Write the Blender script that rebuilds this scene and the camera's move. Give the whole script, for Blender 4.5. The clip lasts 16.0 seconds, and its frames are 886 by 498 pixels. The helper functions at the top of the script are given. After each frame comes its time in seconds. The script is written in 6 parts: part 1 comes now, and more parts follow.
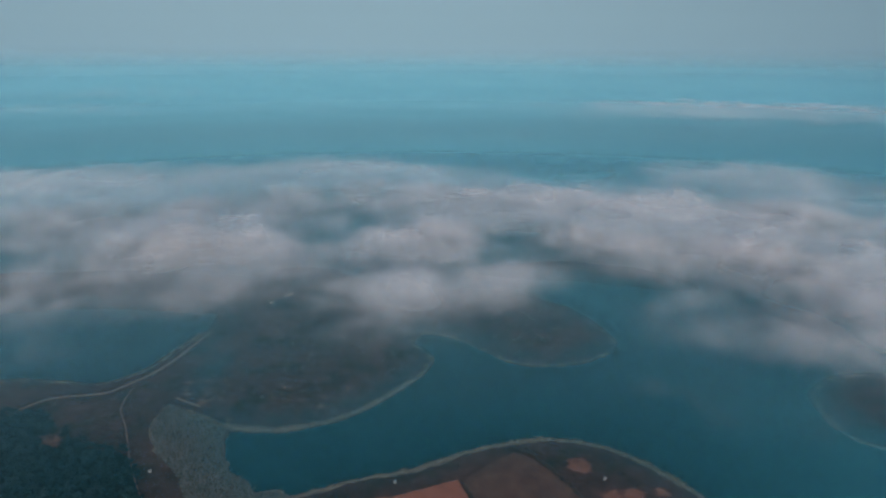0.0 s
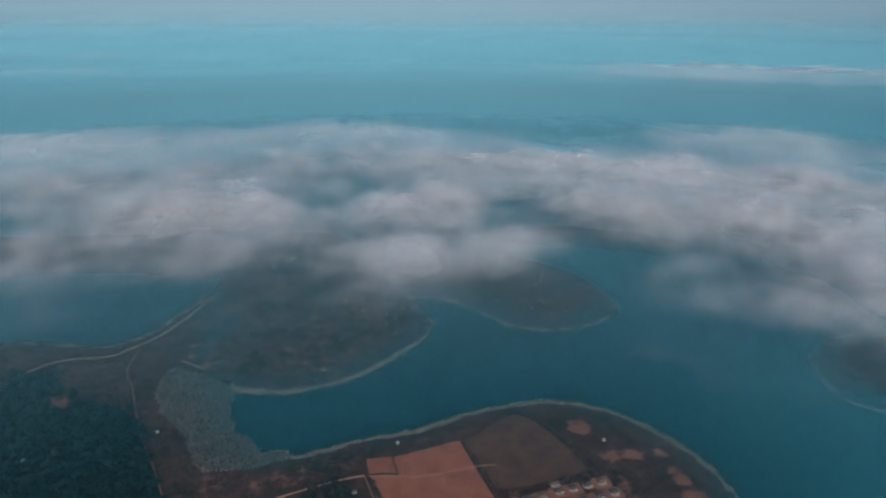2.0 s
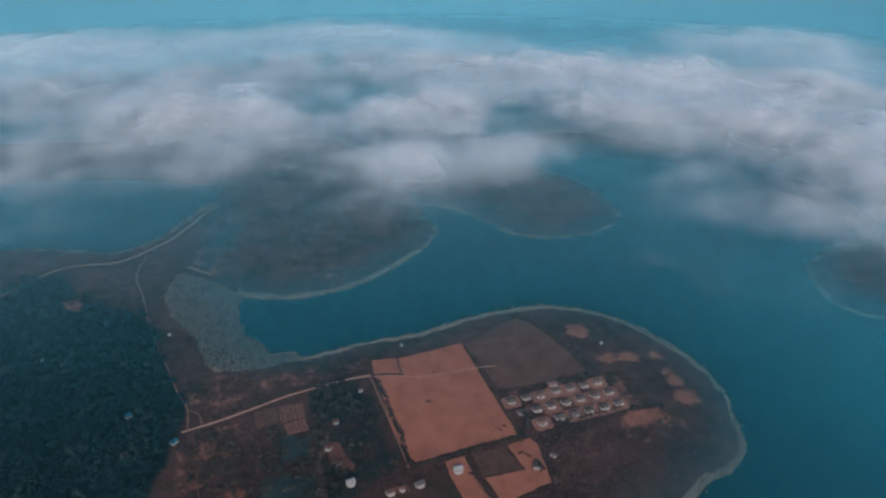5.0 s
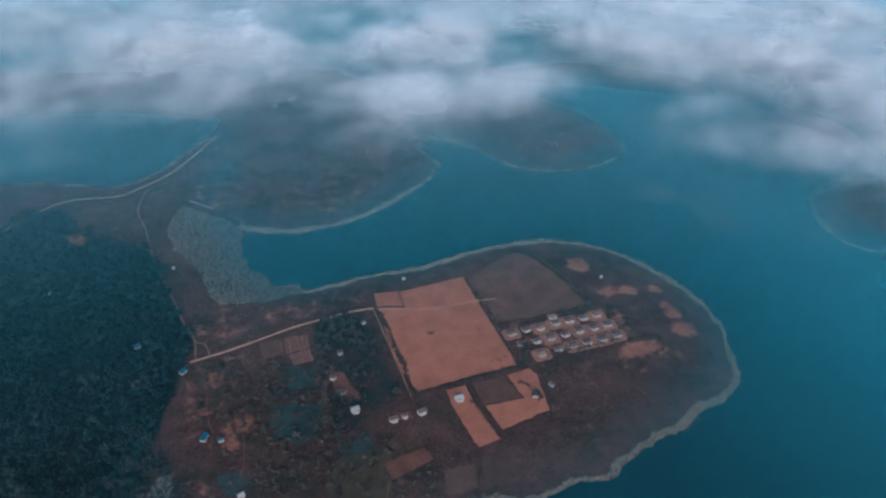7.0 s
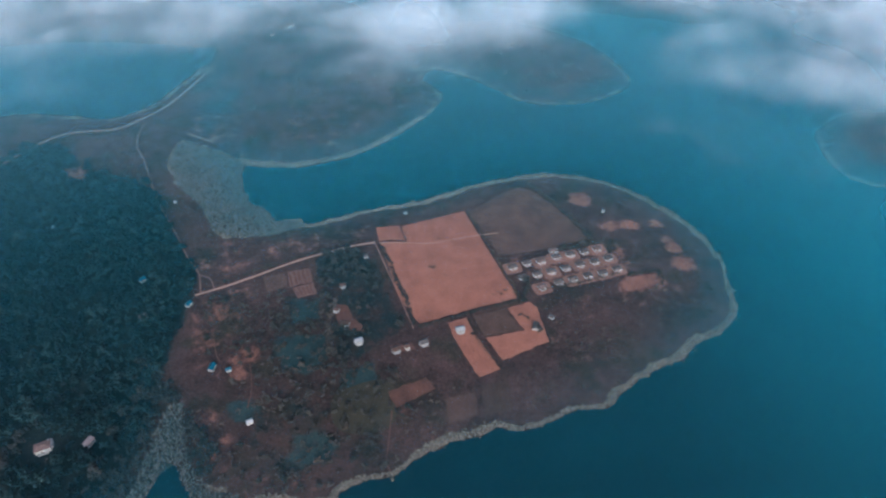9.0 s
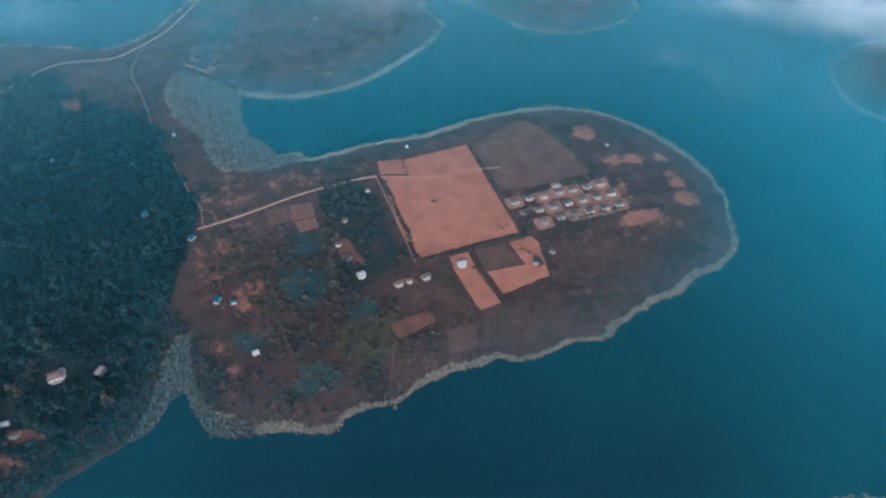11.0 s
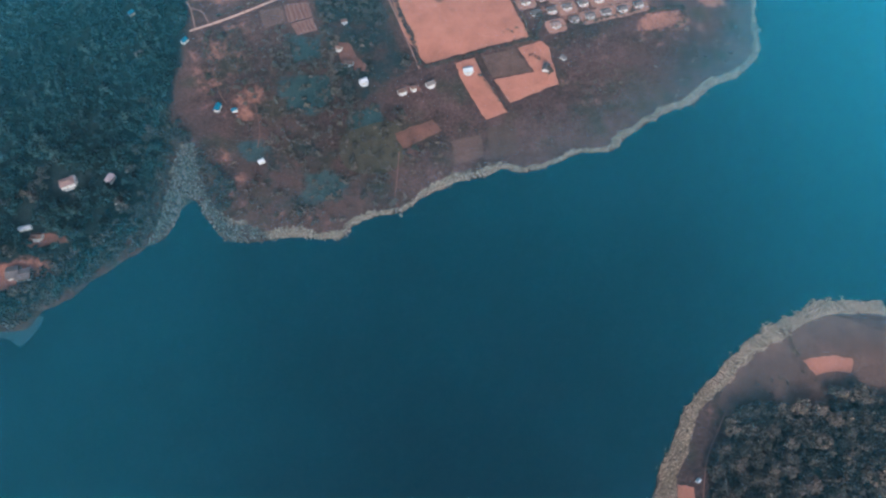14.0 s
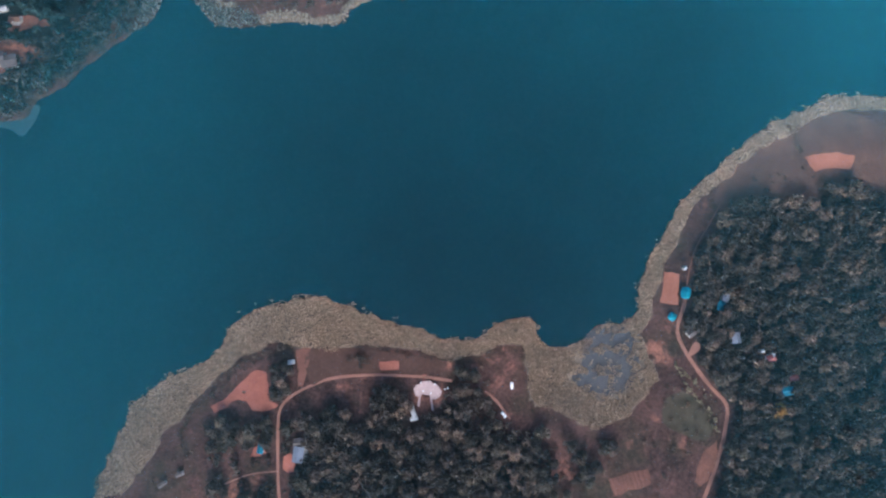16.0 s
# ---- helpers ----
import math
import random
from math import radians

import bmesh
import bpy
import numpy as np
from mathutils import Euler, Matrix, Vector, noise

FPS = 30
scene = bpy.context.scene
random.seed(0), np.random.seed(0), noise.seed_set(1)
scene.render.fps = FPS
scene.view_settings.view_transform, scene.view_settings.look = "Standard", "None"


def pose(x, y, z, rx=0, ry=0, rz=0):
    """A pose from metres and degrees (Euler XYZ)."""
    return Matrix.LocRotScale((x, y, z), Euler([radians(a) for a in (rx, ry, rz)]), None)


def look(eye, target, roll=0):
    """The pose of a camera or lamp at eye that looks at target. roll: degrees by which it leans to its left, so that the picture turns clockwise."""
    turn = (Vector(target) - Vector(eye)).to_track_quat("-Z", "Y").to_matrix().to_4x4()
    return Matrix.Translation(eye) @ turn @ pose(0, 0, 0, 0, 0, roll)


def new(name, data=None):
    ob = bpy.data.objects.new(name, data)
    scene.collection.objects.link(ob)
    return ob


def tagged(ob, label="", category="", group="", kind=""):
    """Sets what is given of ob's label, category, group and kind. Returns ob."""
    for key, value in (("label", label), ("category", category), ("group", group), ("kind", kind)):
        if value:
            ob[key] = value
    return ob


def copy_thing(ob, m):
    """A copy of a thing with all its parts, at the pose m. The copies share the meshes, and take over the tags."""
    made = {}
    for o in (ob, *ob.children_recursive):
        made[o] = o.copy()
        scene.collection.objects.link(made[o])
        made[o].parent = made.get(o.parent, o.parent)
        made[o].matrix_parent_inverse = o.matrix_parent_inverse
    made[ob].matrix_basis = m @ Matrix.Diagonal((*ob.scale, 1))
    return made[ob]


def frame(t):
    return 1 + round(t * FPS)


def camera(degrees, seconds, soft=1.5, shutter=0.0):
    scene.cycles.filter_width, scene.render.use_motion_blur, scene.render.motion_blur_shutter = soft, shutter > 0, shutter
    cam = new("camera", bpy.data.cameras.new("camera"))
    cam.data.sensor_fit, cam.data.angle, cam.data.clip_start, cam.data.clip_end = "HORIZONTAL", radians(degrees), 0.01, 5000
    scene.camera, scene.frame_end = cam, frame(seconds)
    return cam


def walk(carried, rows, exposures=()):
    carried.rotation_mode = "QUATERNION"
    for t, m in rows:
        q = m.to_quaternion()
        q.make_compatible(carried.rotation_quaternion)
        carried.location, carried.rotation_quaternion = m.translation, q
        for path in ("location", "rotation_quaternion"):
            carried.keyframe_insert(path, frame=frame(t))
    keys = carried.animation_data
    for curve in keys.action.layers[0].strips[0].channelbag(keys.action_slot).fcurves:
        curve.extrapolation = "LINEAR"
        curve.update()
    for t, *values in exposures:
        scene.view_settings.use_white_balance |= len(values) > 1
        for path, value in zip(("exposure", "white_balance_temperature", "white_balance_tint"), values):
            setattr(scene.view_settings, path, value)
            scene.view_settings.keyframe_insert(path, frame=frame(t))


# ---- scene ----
EYE = 430.0
cam = camera(70.9, 16.0, soft=2.3)
# seconds, yaw, pitch, roll: the drone hovers and only tilts
PATH = [
    (0, -1.19, -17.63, -0.21),
    (0.5, -1.14, -18.43, -0.21),
    (1, -1.10, -19.18, -0.21),
    (1.5, -1.05, -20.02, -0.20),
    (2, -1.01, -20.87, -0.20),
    (2.5, -0.97, -22.05, -0.20),
    (3, -0.93, -23.52, -0.20),
    (3.5, -0.89, -24.92, -0.19),
    (4, -0.85, -26.37, -0.19),
    (6.5, -0.65, -33.91, -0.16),
    (7, -0.61, -35.42, -0.15),
    (7.5, -0.57, -36.91, -0.14),
    (8, -0.52, -38.42, -0.13),
    (8.5, -0.48, -39.93, -0.12),
    (9, -0.43, -41.46, -0.11),
    (11.5, -0.15, -48.99, -0.04),
    (12, -0.08, -50.49, -0.02),
    (12.5, -0.01, -52.00, -0.00),
    (13, 0.07, -53.50, 0.02),
    (13.5, 0.15, -54.99, 0.04),
    (13.6, 0.16, -55.30, 0.06),
    (13.7, 0.24, -57.10, 0.09),
    (13.8, 0.34, -59.30, 0.12),
    (13.9, 0.46, -62.05, 0.17),
    (14, 0.58, -64.86, 0.22),
    (14.1, 0.80, -67.70, 0.35),
    (14.2, 1.02, -70.55, 0.49),
    (14.3, 1.24, -73.45, 0.63),
    (14.4, 1.46, -76.35, 0.77),
    (14.5, 1.67, -79.17, 0.90),
    (15, 1.92, -80.69, 1.09),
    (15.5, 2.30, -82.19, 1.45),
    (16, 2.67, -83.71, 1.76),
]
walk(cam, [(t, pose(0, 0, EYE, 90 + p, 0, yw) @ pose(0, 0, 0, 0, 0, -r)) for t, yw, p, r in PATH],
     [(0, -0.95, 7200, 20), (4, -0.67, 6850, 18), (7, -0.25, 6050, 13), (9, 0.17, 5950, 11), (12.5, 0.65, 6050, 9), (14.5, 1.08, 6050, 10), (16, 1.14, 6150, 11)])
scene.cycles.transparent_max_bounces = 64

# ---- light: a hazy bright sky and a soft, wide sun ----
SUN_EL, SUN_ROT = radians(28), radians(172)
world = bpy.data.worlds.new("sky")
scene.world = world
world.use_nodes = True
wn = world.node_tree.nodes
sky = wn.new("ShaderNodeTexSky")
sky.sky_type, sky.sun_disc = "NISHITA", False
sky.sun_elevation, sky.sun_rotation = SUN_EL, SUN_ROT
sky.air_density, sky.dust_density, sky.ozone_density = 1.4, 4.0, 4.0
wn["Background"].inputs[1].default_value = 0.15
world.node_tree.links.new(sky.outputs[0], wn["Background"].inputs[0])
sun = new("sun", bpy.data.lights.new("sun", "SUN"))
sun.data.energy, sun.data.angle, sun.data.color = 4.1, radians(32), (1.0, 0.95, 0.90)
sun.matrix_world = look((math.sin(SUN_ROT) * 100, math.cos(SUN_ROT) * 100, 100 * math.tan(SUN_EL)), (0, 0, 0))
tagged(sun, kind="structure")

# ---- materials ----


def tree_of(name):
    m = bpy.data.materials.new(name)
    m.use_nodes = True
    nt = m.node_tree
    return m, nt, nt.nodes, nt.links, nt.nodes["Principled BSDF"]


def ramp(nodes, stops):
    r = nodes.new("ShaderNodeValToRGB")
    while len(r.color_ramp.elements) < len(stops):
        r.color_ramp.elements.new(0.5)
    for e, (p, c) in zip(r.color_ramp.elements, stops):
        e.position, e.color = p, (*c, 1)
    return r


def mottled(name, colours, scale=0.05, fine=0.8, rough=0.9, bump=0.3, spread=0.12, metal=0.0, spec=0.2):
    """A surface with two scales of variation in world metres; each object takes its own shade."""
    m, nt, n, l, b = tree_of(name)
    co = n.new("ShaderNodeNewGeometry")
    big, small = n.new("ShaderNodeTexNoise"), n.new("ShaderNodeTexNoise")
    for tex, s, d in ((big, scale, 6), (small, fine, 4)):
        tex.inputs["Scale"].default_value, tex.inputs["Detail"].default_value = s, d
        tex.inputs["Roughness"].default_value = 0.62
        l.new(co.outputs["Position"], tex.inputs["Vector"])
    mix = n.new("ShaderNodeMix")
    mix.inputs[0].default_value = 0.45
    l.new(big.outputs[0], mix.inputs[2])
    l.new(small.outputs[0], mix.inputs[3])
    k = len(colours)
    r = ramp(n, [(0.3 + 0.4 * i / max(1, k - 1), c) for i, c in enumerate(colours)])
    l.new(mix.outputs[0], r.inputs[0])
    info, hsv, rng = n.new("ShaderNodeObjectInfo"), n.new("ShaderNodeHueSaturation"), n.new("ShaderNodeMapRange")
    rng.inputs["To Min"].default_value, rng.inputs["To Max"].default_value = 1 - spread, 1 + spread
    l.new(info.outputs["Random"], rng.inputs["Value"])
    l.new(rng.outputs[0], hsv.inputs["Value"])
    l.new(r.outputs[0], hsv.inputs["Color"])
    l.new(hsv.outputs[0], b.inputs["Base Color"])
    bp = n.new("ShaderNodeBump")
    bp.inputs["Strength"].default_value, bp.inputs["Distance"].default_value = bump, 0.4
    l.new(small.outputs[0], bp.inputs["Height"])
    l.new(bp.outputs[0], b.inputs["Normal"])
    b.inputs["Roughness"].default_value, b.inputs["Metallic"].default_value = rough, metal
    b.inputs["Specular IOR Level"].default_value = spec
    return m


def ground_material():
    """Scrub and dry grass; the cover attribute lays mud, straw litter and leaf mould where they lie."""
    m, nt, n, l, b = tree_of("ground")
    co = n.new("ShaderNodeNewGeometry")
    att = n.new("ShaderNodeAttribute")
    att.attribute_name = "cover"
    sep = n.new("ShaderNodeSeparateColor")
    l.new(att.outputs["Color"], sep.inputs[0])

    def noise_at(s, d=6, rough=0.6):
        t = n.new("ShaderNodeTexNoise")
        t.inputs["Scale"].default_value, t.inputs["Detail"].default_value, t.inputs["Roughness"].default_value = s, d, rough
        l.new(co.outputs["Position"], t.inputs["Vector"])
        return t
    big, mid, small = noise_at(0.014, 5), noise_at(0.06, 7, 0.72), noise_at(0.45, 6, 0.75)
    a = n.new("ShaderNodeMix")
    a.inputs[0].default_value = 0.5
    l.new(big.outputs[0], a.inputs[2])
    l.new(mid.outputs[0], a.inputs[3])
    a2 = n.new("ShaderNodeMix")
    a2.inputs[0].default_value = 0.46
    l.new(a.outputs[0], a2.inputs[2])
    l.new(small.outputs[0], a2.inputs[3])
    scrub = ramp(n, [(0.36, (0.011, 0.007, 0.007)), (0.46, (0.036, 0.019, 0.017)), (0.54, (0.071, 0.035, 0.030)), (0.66, (0.13, 0.064, 0.050))])
    straw = ramp(n, [(0.36, (0.062, 0.049, 0.039)), (0.5, (0.135, 0.103, 0.078)), (0.64, (0.21, 0.160, 0.120))])
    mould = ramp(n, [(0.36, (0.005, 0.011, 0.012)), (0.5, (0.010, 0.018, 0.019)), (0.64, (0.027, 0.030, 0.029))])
    bare = ramp(n, [(0.34, (0.062, 0.028, 0.022)), (0.5, (0.18, 0.074, 0.052)), (0.66, (0.34, 0.142, 0.102))])
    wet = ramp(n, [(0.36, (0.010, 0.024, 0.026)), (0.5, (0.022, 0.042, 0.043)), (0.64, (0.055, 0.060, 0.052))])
    for r in (scrub, straw, mould, bare, wet):
        l.new(a2.outputs[0], r.inputs[0])
    olive = ramp(n, [(0.36, (0.010, 0.008, 0.008)), (0.5, (0.032, 0.023, 0.017)), (0.64, (0.072, 0.047, 0.033))])
    l.new(a2.outputs[0], olive.inputs[0])
    where, pick, tone = noise_at(0.022, 5, 0.65), n.new("ShaderNodeMapRange"), n.new("ShaderNodeMix")
    pick.inputs["From Min"].default_value, pick.inputs["From Max"].default_value = 0.5, 0.62
    l.new(where.outputs[0], pick.inputs["Value"])
    tone.data_type = "RGBA"
    l.new(pick.outputs[0], tone.inputs[0])
    l.new(scrub.outputs[0], tone.inputs[6])
    l.new(olive.outputs[0], tone.inputs[7])
    col = tone.outputs[2]
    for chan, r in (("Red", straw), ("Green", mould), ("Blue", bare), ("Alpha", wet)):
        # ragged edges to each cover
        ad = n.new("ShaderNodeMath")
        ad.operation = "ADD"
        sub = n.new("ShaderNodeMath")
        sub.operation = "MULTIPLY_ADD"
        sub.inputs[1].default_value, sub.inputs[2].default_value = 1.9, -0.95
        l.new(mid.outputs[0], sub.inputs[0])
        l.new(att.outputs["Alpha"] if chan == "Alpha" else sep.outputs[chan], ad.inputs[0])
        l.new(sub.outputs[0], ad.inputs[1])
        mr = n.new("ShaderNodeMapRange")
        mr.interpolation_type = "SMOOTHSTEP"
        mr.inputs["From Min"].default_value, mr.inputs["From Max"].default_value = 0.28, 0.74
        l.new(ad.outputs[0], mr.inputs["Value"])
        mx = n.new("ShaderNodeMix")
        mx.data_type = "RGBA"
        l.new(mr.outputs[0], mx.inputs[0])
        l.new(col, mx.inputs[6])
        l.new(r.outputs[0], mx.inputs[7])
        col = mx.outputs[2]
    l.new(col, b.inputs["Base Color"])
    bp = n.new("ShaderNodeBump")
    bp.inputs["Strength"].default_value, bp.inputs["Distance"].default_value = 0.6, 1.0
    l.new(small.outputs[0], bp.inputs["Height"])
    l.new(bp.outputs[0], b.inputs["Normal"])
    b.inputs["Roughness"].default_value, b.inputs["Specular IOR Level"].default_value = 0.95, 0.1
    return m


def water_material(name="lake water", deep=(0.0001, 0.0165, 0.0235)):
    m, nt, n, l, b = tree_of(name)
    co = n.new("ShaderNodeNewGeometry")
    t1, t2 = n.new("ShaderNodeTexNoise"), n.new("ShaderNodeTexNoise")
    for t, s in ((t1, 0.012), (t2, 0.9)):
        t.inputs["Scale"].default_value, t.inputs["Detail"].default_value = s, 4
        l.new(co.outputs["Position"], t.inputs["Vector"])
    r = ramp(n, [(0.35, tuple(c * 0.93 for c in deep)), (0.65, tuple(c * 1.08 for c in deep))])
    l.new(t1.outputs[0], r.inputs[0])
    l.new(r.outputs[0], b.inputs["Base Color"])
    bp = n.new("ShaderNodeBump")
    bp.inputs["Strength"].default_value, bp.inputs["Distance"].default_value = 0.12, 0.25
    l.new(t2.outputs[0], bp.inputs["Height"])
    l.new(bp.outputs[0], b.inputs["Normal"])
    b.inputs["Roughness"].default_value, b.inputs["IOR"].default_value = 0.2, 1.333
    b.inputs["Specular IOR Level"].default_value = 0.5
    return m


def leaf_material(name, colours, single=0.2, each=0.45, patchy=0.05):
    m, nt, n, l, b = tree_of(name)
    co, geo, info = n.new("ShaderNodeNewGeometry"), n.new("ShaderNodeNewGeometry"), n.new("ShaderNodeObjectInfo")
    t = n.new("ShaderNodeTexNoise")
    t.inputs["Scale"].default_value, t.inputs["Detail"].default_value, t.inputs["Roughness"].default_value = patchy, 5, 0.68
    l.new(co.outputs["Position"], t.inputs["Vector"])
    a = n.new("ShaderNodeMath")
    a.operation = "MULTIPLY_ADD"
    a.inputs[1].default_value = single
    l.new(geo.outputs["Random Per Island"], a.inputs[0])
    l.new(t.outputs[0], a.inputs[2])
    a2 = n.new("ShaderNodeMath")
    a2.operation = "MULTIPLY_ADD"
    a2.inputs[1].default_value = each
    l.new(info.outputs["Random"], a2.inputs[0])
    l.new(a.outputs[0], a2.inputs[2])
    plant, a3 = n.new("ShaderNodeAttribute"), n.new("ShaderNodeMath")
    plant.attribute_name = "plant"
    a3.operation = "MULTIPLY_ADD"
    a3.inputs[1].default_value = 0.27
    l.new(plant.outputs["Fac"], a3.inputs[0])
    l.new(a2.outputs[0], a3.inputs[2])
    k = len(colours)
    r = ramp(n, [(0.35 + 0.75 * i / (k - 1), c) for i, c in enumerate(colours)])
    sc = n.new("ShaderNodeMapRange")
    sc.inputs["From Min"].default_value, sc.inputs["From Max"].default_value = 0.0, 1.5
    sc.inputs["To Min"].default_value, sc.inputs["To Max"].default_value = 0.2 * (each == 0), 1.5 + 0.2 * (each == 0)
    l.new(a3.outputs[0], sc.inputs["Value"])
    l.new(sc.outputs[0], r.inputs[0])
    l.new(r.outputs[0], b.inputs["Base Color"])
    b.inputs["Roughness"].default_value, b.inputs["Specular IOR Level"].default_value = 0.75, 0.15
    return m


def mist_material(name, build_alpha, colour=(0.95, 0.94, 0.95), through_share=0.5, billow=0.0):
    """A see-through sheet standing in for fog and haze, scattering light both ways; build_alpha gives its density."""
    m, nt, n, l, b = tree_of(name)
    n.remove(b)
    d, tr, tp = n.new("ShaderNodeBsdfDiffuse"), n.new("ShaderNodeBsdfTranslucent"), n.new("ShaderNodeBsdfTransparent")
    half, mix = n.new("ShaderNodeMixShader"), n.new("ShaderNodeMixShader")
    half.inputs[0].default_value = through_share
    for s in (d, tr):
        s.inputs[0].default_value = (*colour, 1)
    l.new(d.outputs[0], half.inputs[1])
    l.new(tr.outputs[0], half.inputs[2])
    l.new(tp.outputs[0], mix.inputs[1])
    l.new(half.outputs[0], mix.inputs[2])
    if billow:
        co, t, bp = n.new("ShaderNodeNewGeometry"), n.new("ShaderNodeTexNoise"), n.new("ShaderNodeBump")
        t.inputs["Scale"].default_value, t.inputs["Detail"].default_value, t.inputs["Roughness"].default_value = 0.009, 5, 0.5
        bp.inputs["Strength"].default_value, bp.inputs["Distance"].default_value = billow, 60.0
        l.new(co.outputs["Position"], t.inputs["Vector"])
        l.new(t.outputs[0], bp.inputs["Height"])
        l.new(bp.outputs[0], d.inputs["Normal"])
    l.new(build_alpha(n, l), mix.inputs[0])
    l.new(mix.outputs[0], n["Material Output"].inputs[0])
    return m


def veil_alpha(strength, low, top):
    """Thickest above low; where top is given it thins out again towards that height."""
    def build(n, l):
        co, sep, mr = n.new("ShaderNodeNewGeometry"), n.new("ShaderNodeSeparateXYZ"), n.new("ShaderNodeMapRange")
        l.new(co.outputs["Position"], sep.inputs[0])
        mr.interpolation_type = "SMOOTHERSTEP"
        mr.inputs["From Min"].default_value, mr.inputs["From Max"].default_value = 0.0, low
        mr.inputs["To Min"].default_value, mr.inputs["To Max"].default_value = 0.0, strength
        l.new(sep.outputs["Z"], mr.inputs["Value"])
        if not top:
            return mr.outputs[0]
        fade, both = n.new("ShaderNodeMapRange"), n.new("ShaderNodeMath")
        fade.interpolation_type = "SMOOTHSTEP"
        fade.inputs["From Min"].default_value, fade.inputs["From Max"].default_value = top - 180, top
        fade.inputs["To Min"].default_value, fade.inputs["To Max"].default_value = 1.0, 0.0
        l.new(sep.outputs["Z"], fade.inputs["Value"])
        both.operation = "MULTIPLY"
        l.new(mr.outputs[0], both.inputs[0])
        l.new(fade.outputs[0], both.inputs[1])
        return both.outputs[0]
    return build


def puff_alpha():
    """The thick attribute of a billow, teased apart by noise."""
    def build(n, l):
        co, att = n.new("ShaderNodeNewGeometry"), n.new("ShaderNodeAttribute")
        att.attribute_name = "thick"
        t, mr, both = n.new("ShaderNodeTexNoise"), n.new("ShaderNodeMapRange"), n.new("ShaderNodeMath")
        t.inputs["Scale"].default_value, t.inputs["Detail"].default_value, t.inputs["Roughness"].default_value = 0.019, 5, 0.6
        l.new(co.outputs["Position"], t.inputs["Vector"])
        mr.inputs["From Min"].default_value, mr.inputs["From Max"].default_value = 0.36, 0.62
        mr.inputs["To Min"].default_value, mr.inputs["To Max"].default_value = 0.1, 1.0
        l.new(t.outputs[0], mr.inputs["Value"])
        both.operation = "MULTIPLY"
        l.new(mr.outputs[0], both.inputs[0])
        l.new(att.outputs["Fac"], both.inputs[1])
        return both.outputs[0]
    return build


def mist_alpha():
    """The density laid over the sheet as its thick attribute."""
    def build(n, l):
        att = n.new("ShaderNodeAttribute")
        att.attribute_name = "thick"
        return att.outputs["Fac"]
    return build


def fog_alpha(strength):
    """Billows: the thick attribute of the bank, broken up by noise."""
    def build(n, l):
        co, att = n.new("ShaderNodeNewGeometry"), n.new("ShaderNodeAttribute")
        att.attribute_name = "thick"
        t = n.new("ShaderNodeTexNoise")
        t.inputs["Scale"].default_value, t.inputs["Detail"].default_value, t.inputs["Roughness"].default_value = 0.0055, 7, 0.58
        l.new(co.outputs["Position"], t.inputs["Vector"])
        a = n.new("ShaderNodeMath")
        a.operation = "MULTIPLY_ADD"
        a.inputs[1].default_value = 2.0
        l.new(t.outputs[0], a.inputs[0])
        a.inputs[2].default_value = -1.0
        s = n.new("ShaderNodeMath")
        l.new(a.outputs[0], s.inputs[0])
        l.new(att.outputs["Fac"], s.inputs[1])
        mr = n.new("ShaderNodeMapRange")
        mr.interpolation_type = "SMOOTHSTEP"
        mr.inputs["From Min"].default_value, mr.inputs["From Max"].default_value = 0.0, 1.15
        mr.inputs["To Max"].default_value = strength
        l.new(s.outputs[0], mr.inputs["Value"])
        return mr.outputs[0]
    return build


M_GROUND, M_WATER = ground_material(), water_material()
M_EARTH = mottled("dry ploughed earth", [(0.1583, 0.0552, 0.0358), (0.2454, 0.0905, 0.0591), (0.3008, 0.1227, 0.0841)], 0.05, 0.6)
M_STUBBLE = mottled("brown stubble", [(0.0416, 0.0215, 0.0170), (0.0806, 0.0404, 0.0305), (0.1235, 0.0636, 0.0460)], 0.05, 0.5)
M_FALLOW = mottled("reddish fallow", [(0.0553, 0.0255, 0.0187), (0.102, 0.0425, 0.0298), (0.1615, 0.068, 0.0467)], 0.06, 0.6)
M_CLAY = mottled("orange clay", [(0.1377, 0.0460, 0.0318), (0.2142, 0.0711, 0.0506), (0.2677, 0.1010, 0.0758)], 0.08, 0.8)
M_CLAYDULL = mottled("dull clay", [(0.065, 0.029, 0.022), (0.11, 0.046, 0.034), (0.15, 0.065, 0.048)], 0.06, 0.6)
M_MUD = mottled("grey mud", [(0.0330, 0.0324, 0.0372), (0.0570, 0.0552, 0.0612), (0.0780, 0.0732, 0.0768)], 0.04, 0.5, rough=0.6)
M_SHOAL = mottled("weedy shallows", [(0.008, 0.036, 0.047), (0.020, 0.046, 0.055)], 0.03, 0.3, rough=0.4)
M_GRASS = mottled("dull brown grass", [(0.030, 0.0148, 0.0122), (0.058, 0.028, 0.0218), (0.092, 0.045, 0.034)], 0.05, 0.5)
M_SEDGE = mottled("damp sedge", [(0.0275, 0.0160, 0.0127), (0.0528, 0.0288, 0.0213), (0.0825, 0.0416, 0.0306)], 0.06, 0.6)
M_PATH = mottled("worn pale path", [(0.289, 0.1445, 0.102), (0.374, 0.1997, 0.1487)], 0.1, 1.0)
M_TRACK = mottled("trodden track", [(0.14, 0.064, 0.047), (0.25, 0.118, 0.088)], 0.1, 1.0)
M_PAVING = mottled("pinkish paving", [(0.24, 0.17, 0.165), (0.35, 0.26, 0.255)], 0.2, 1.2)
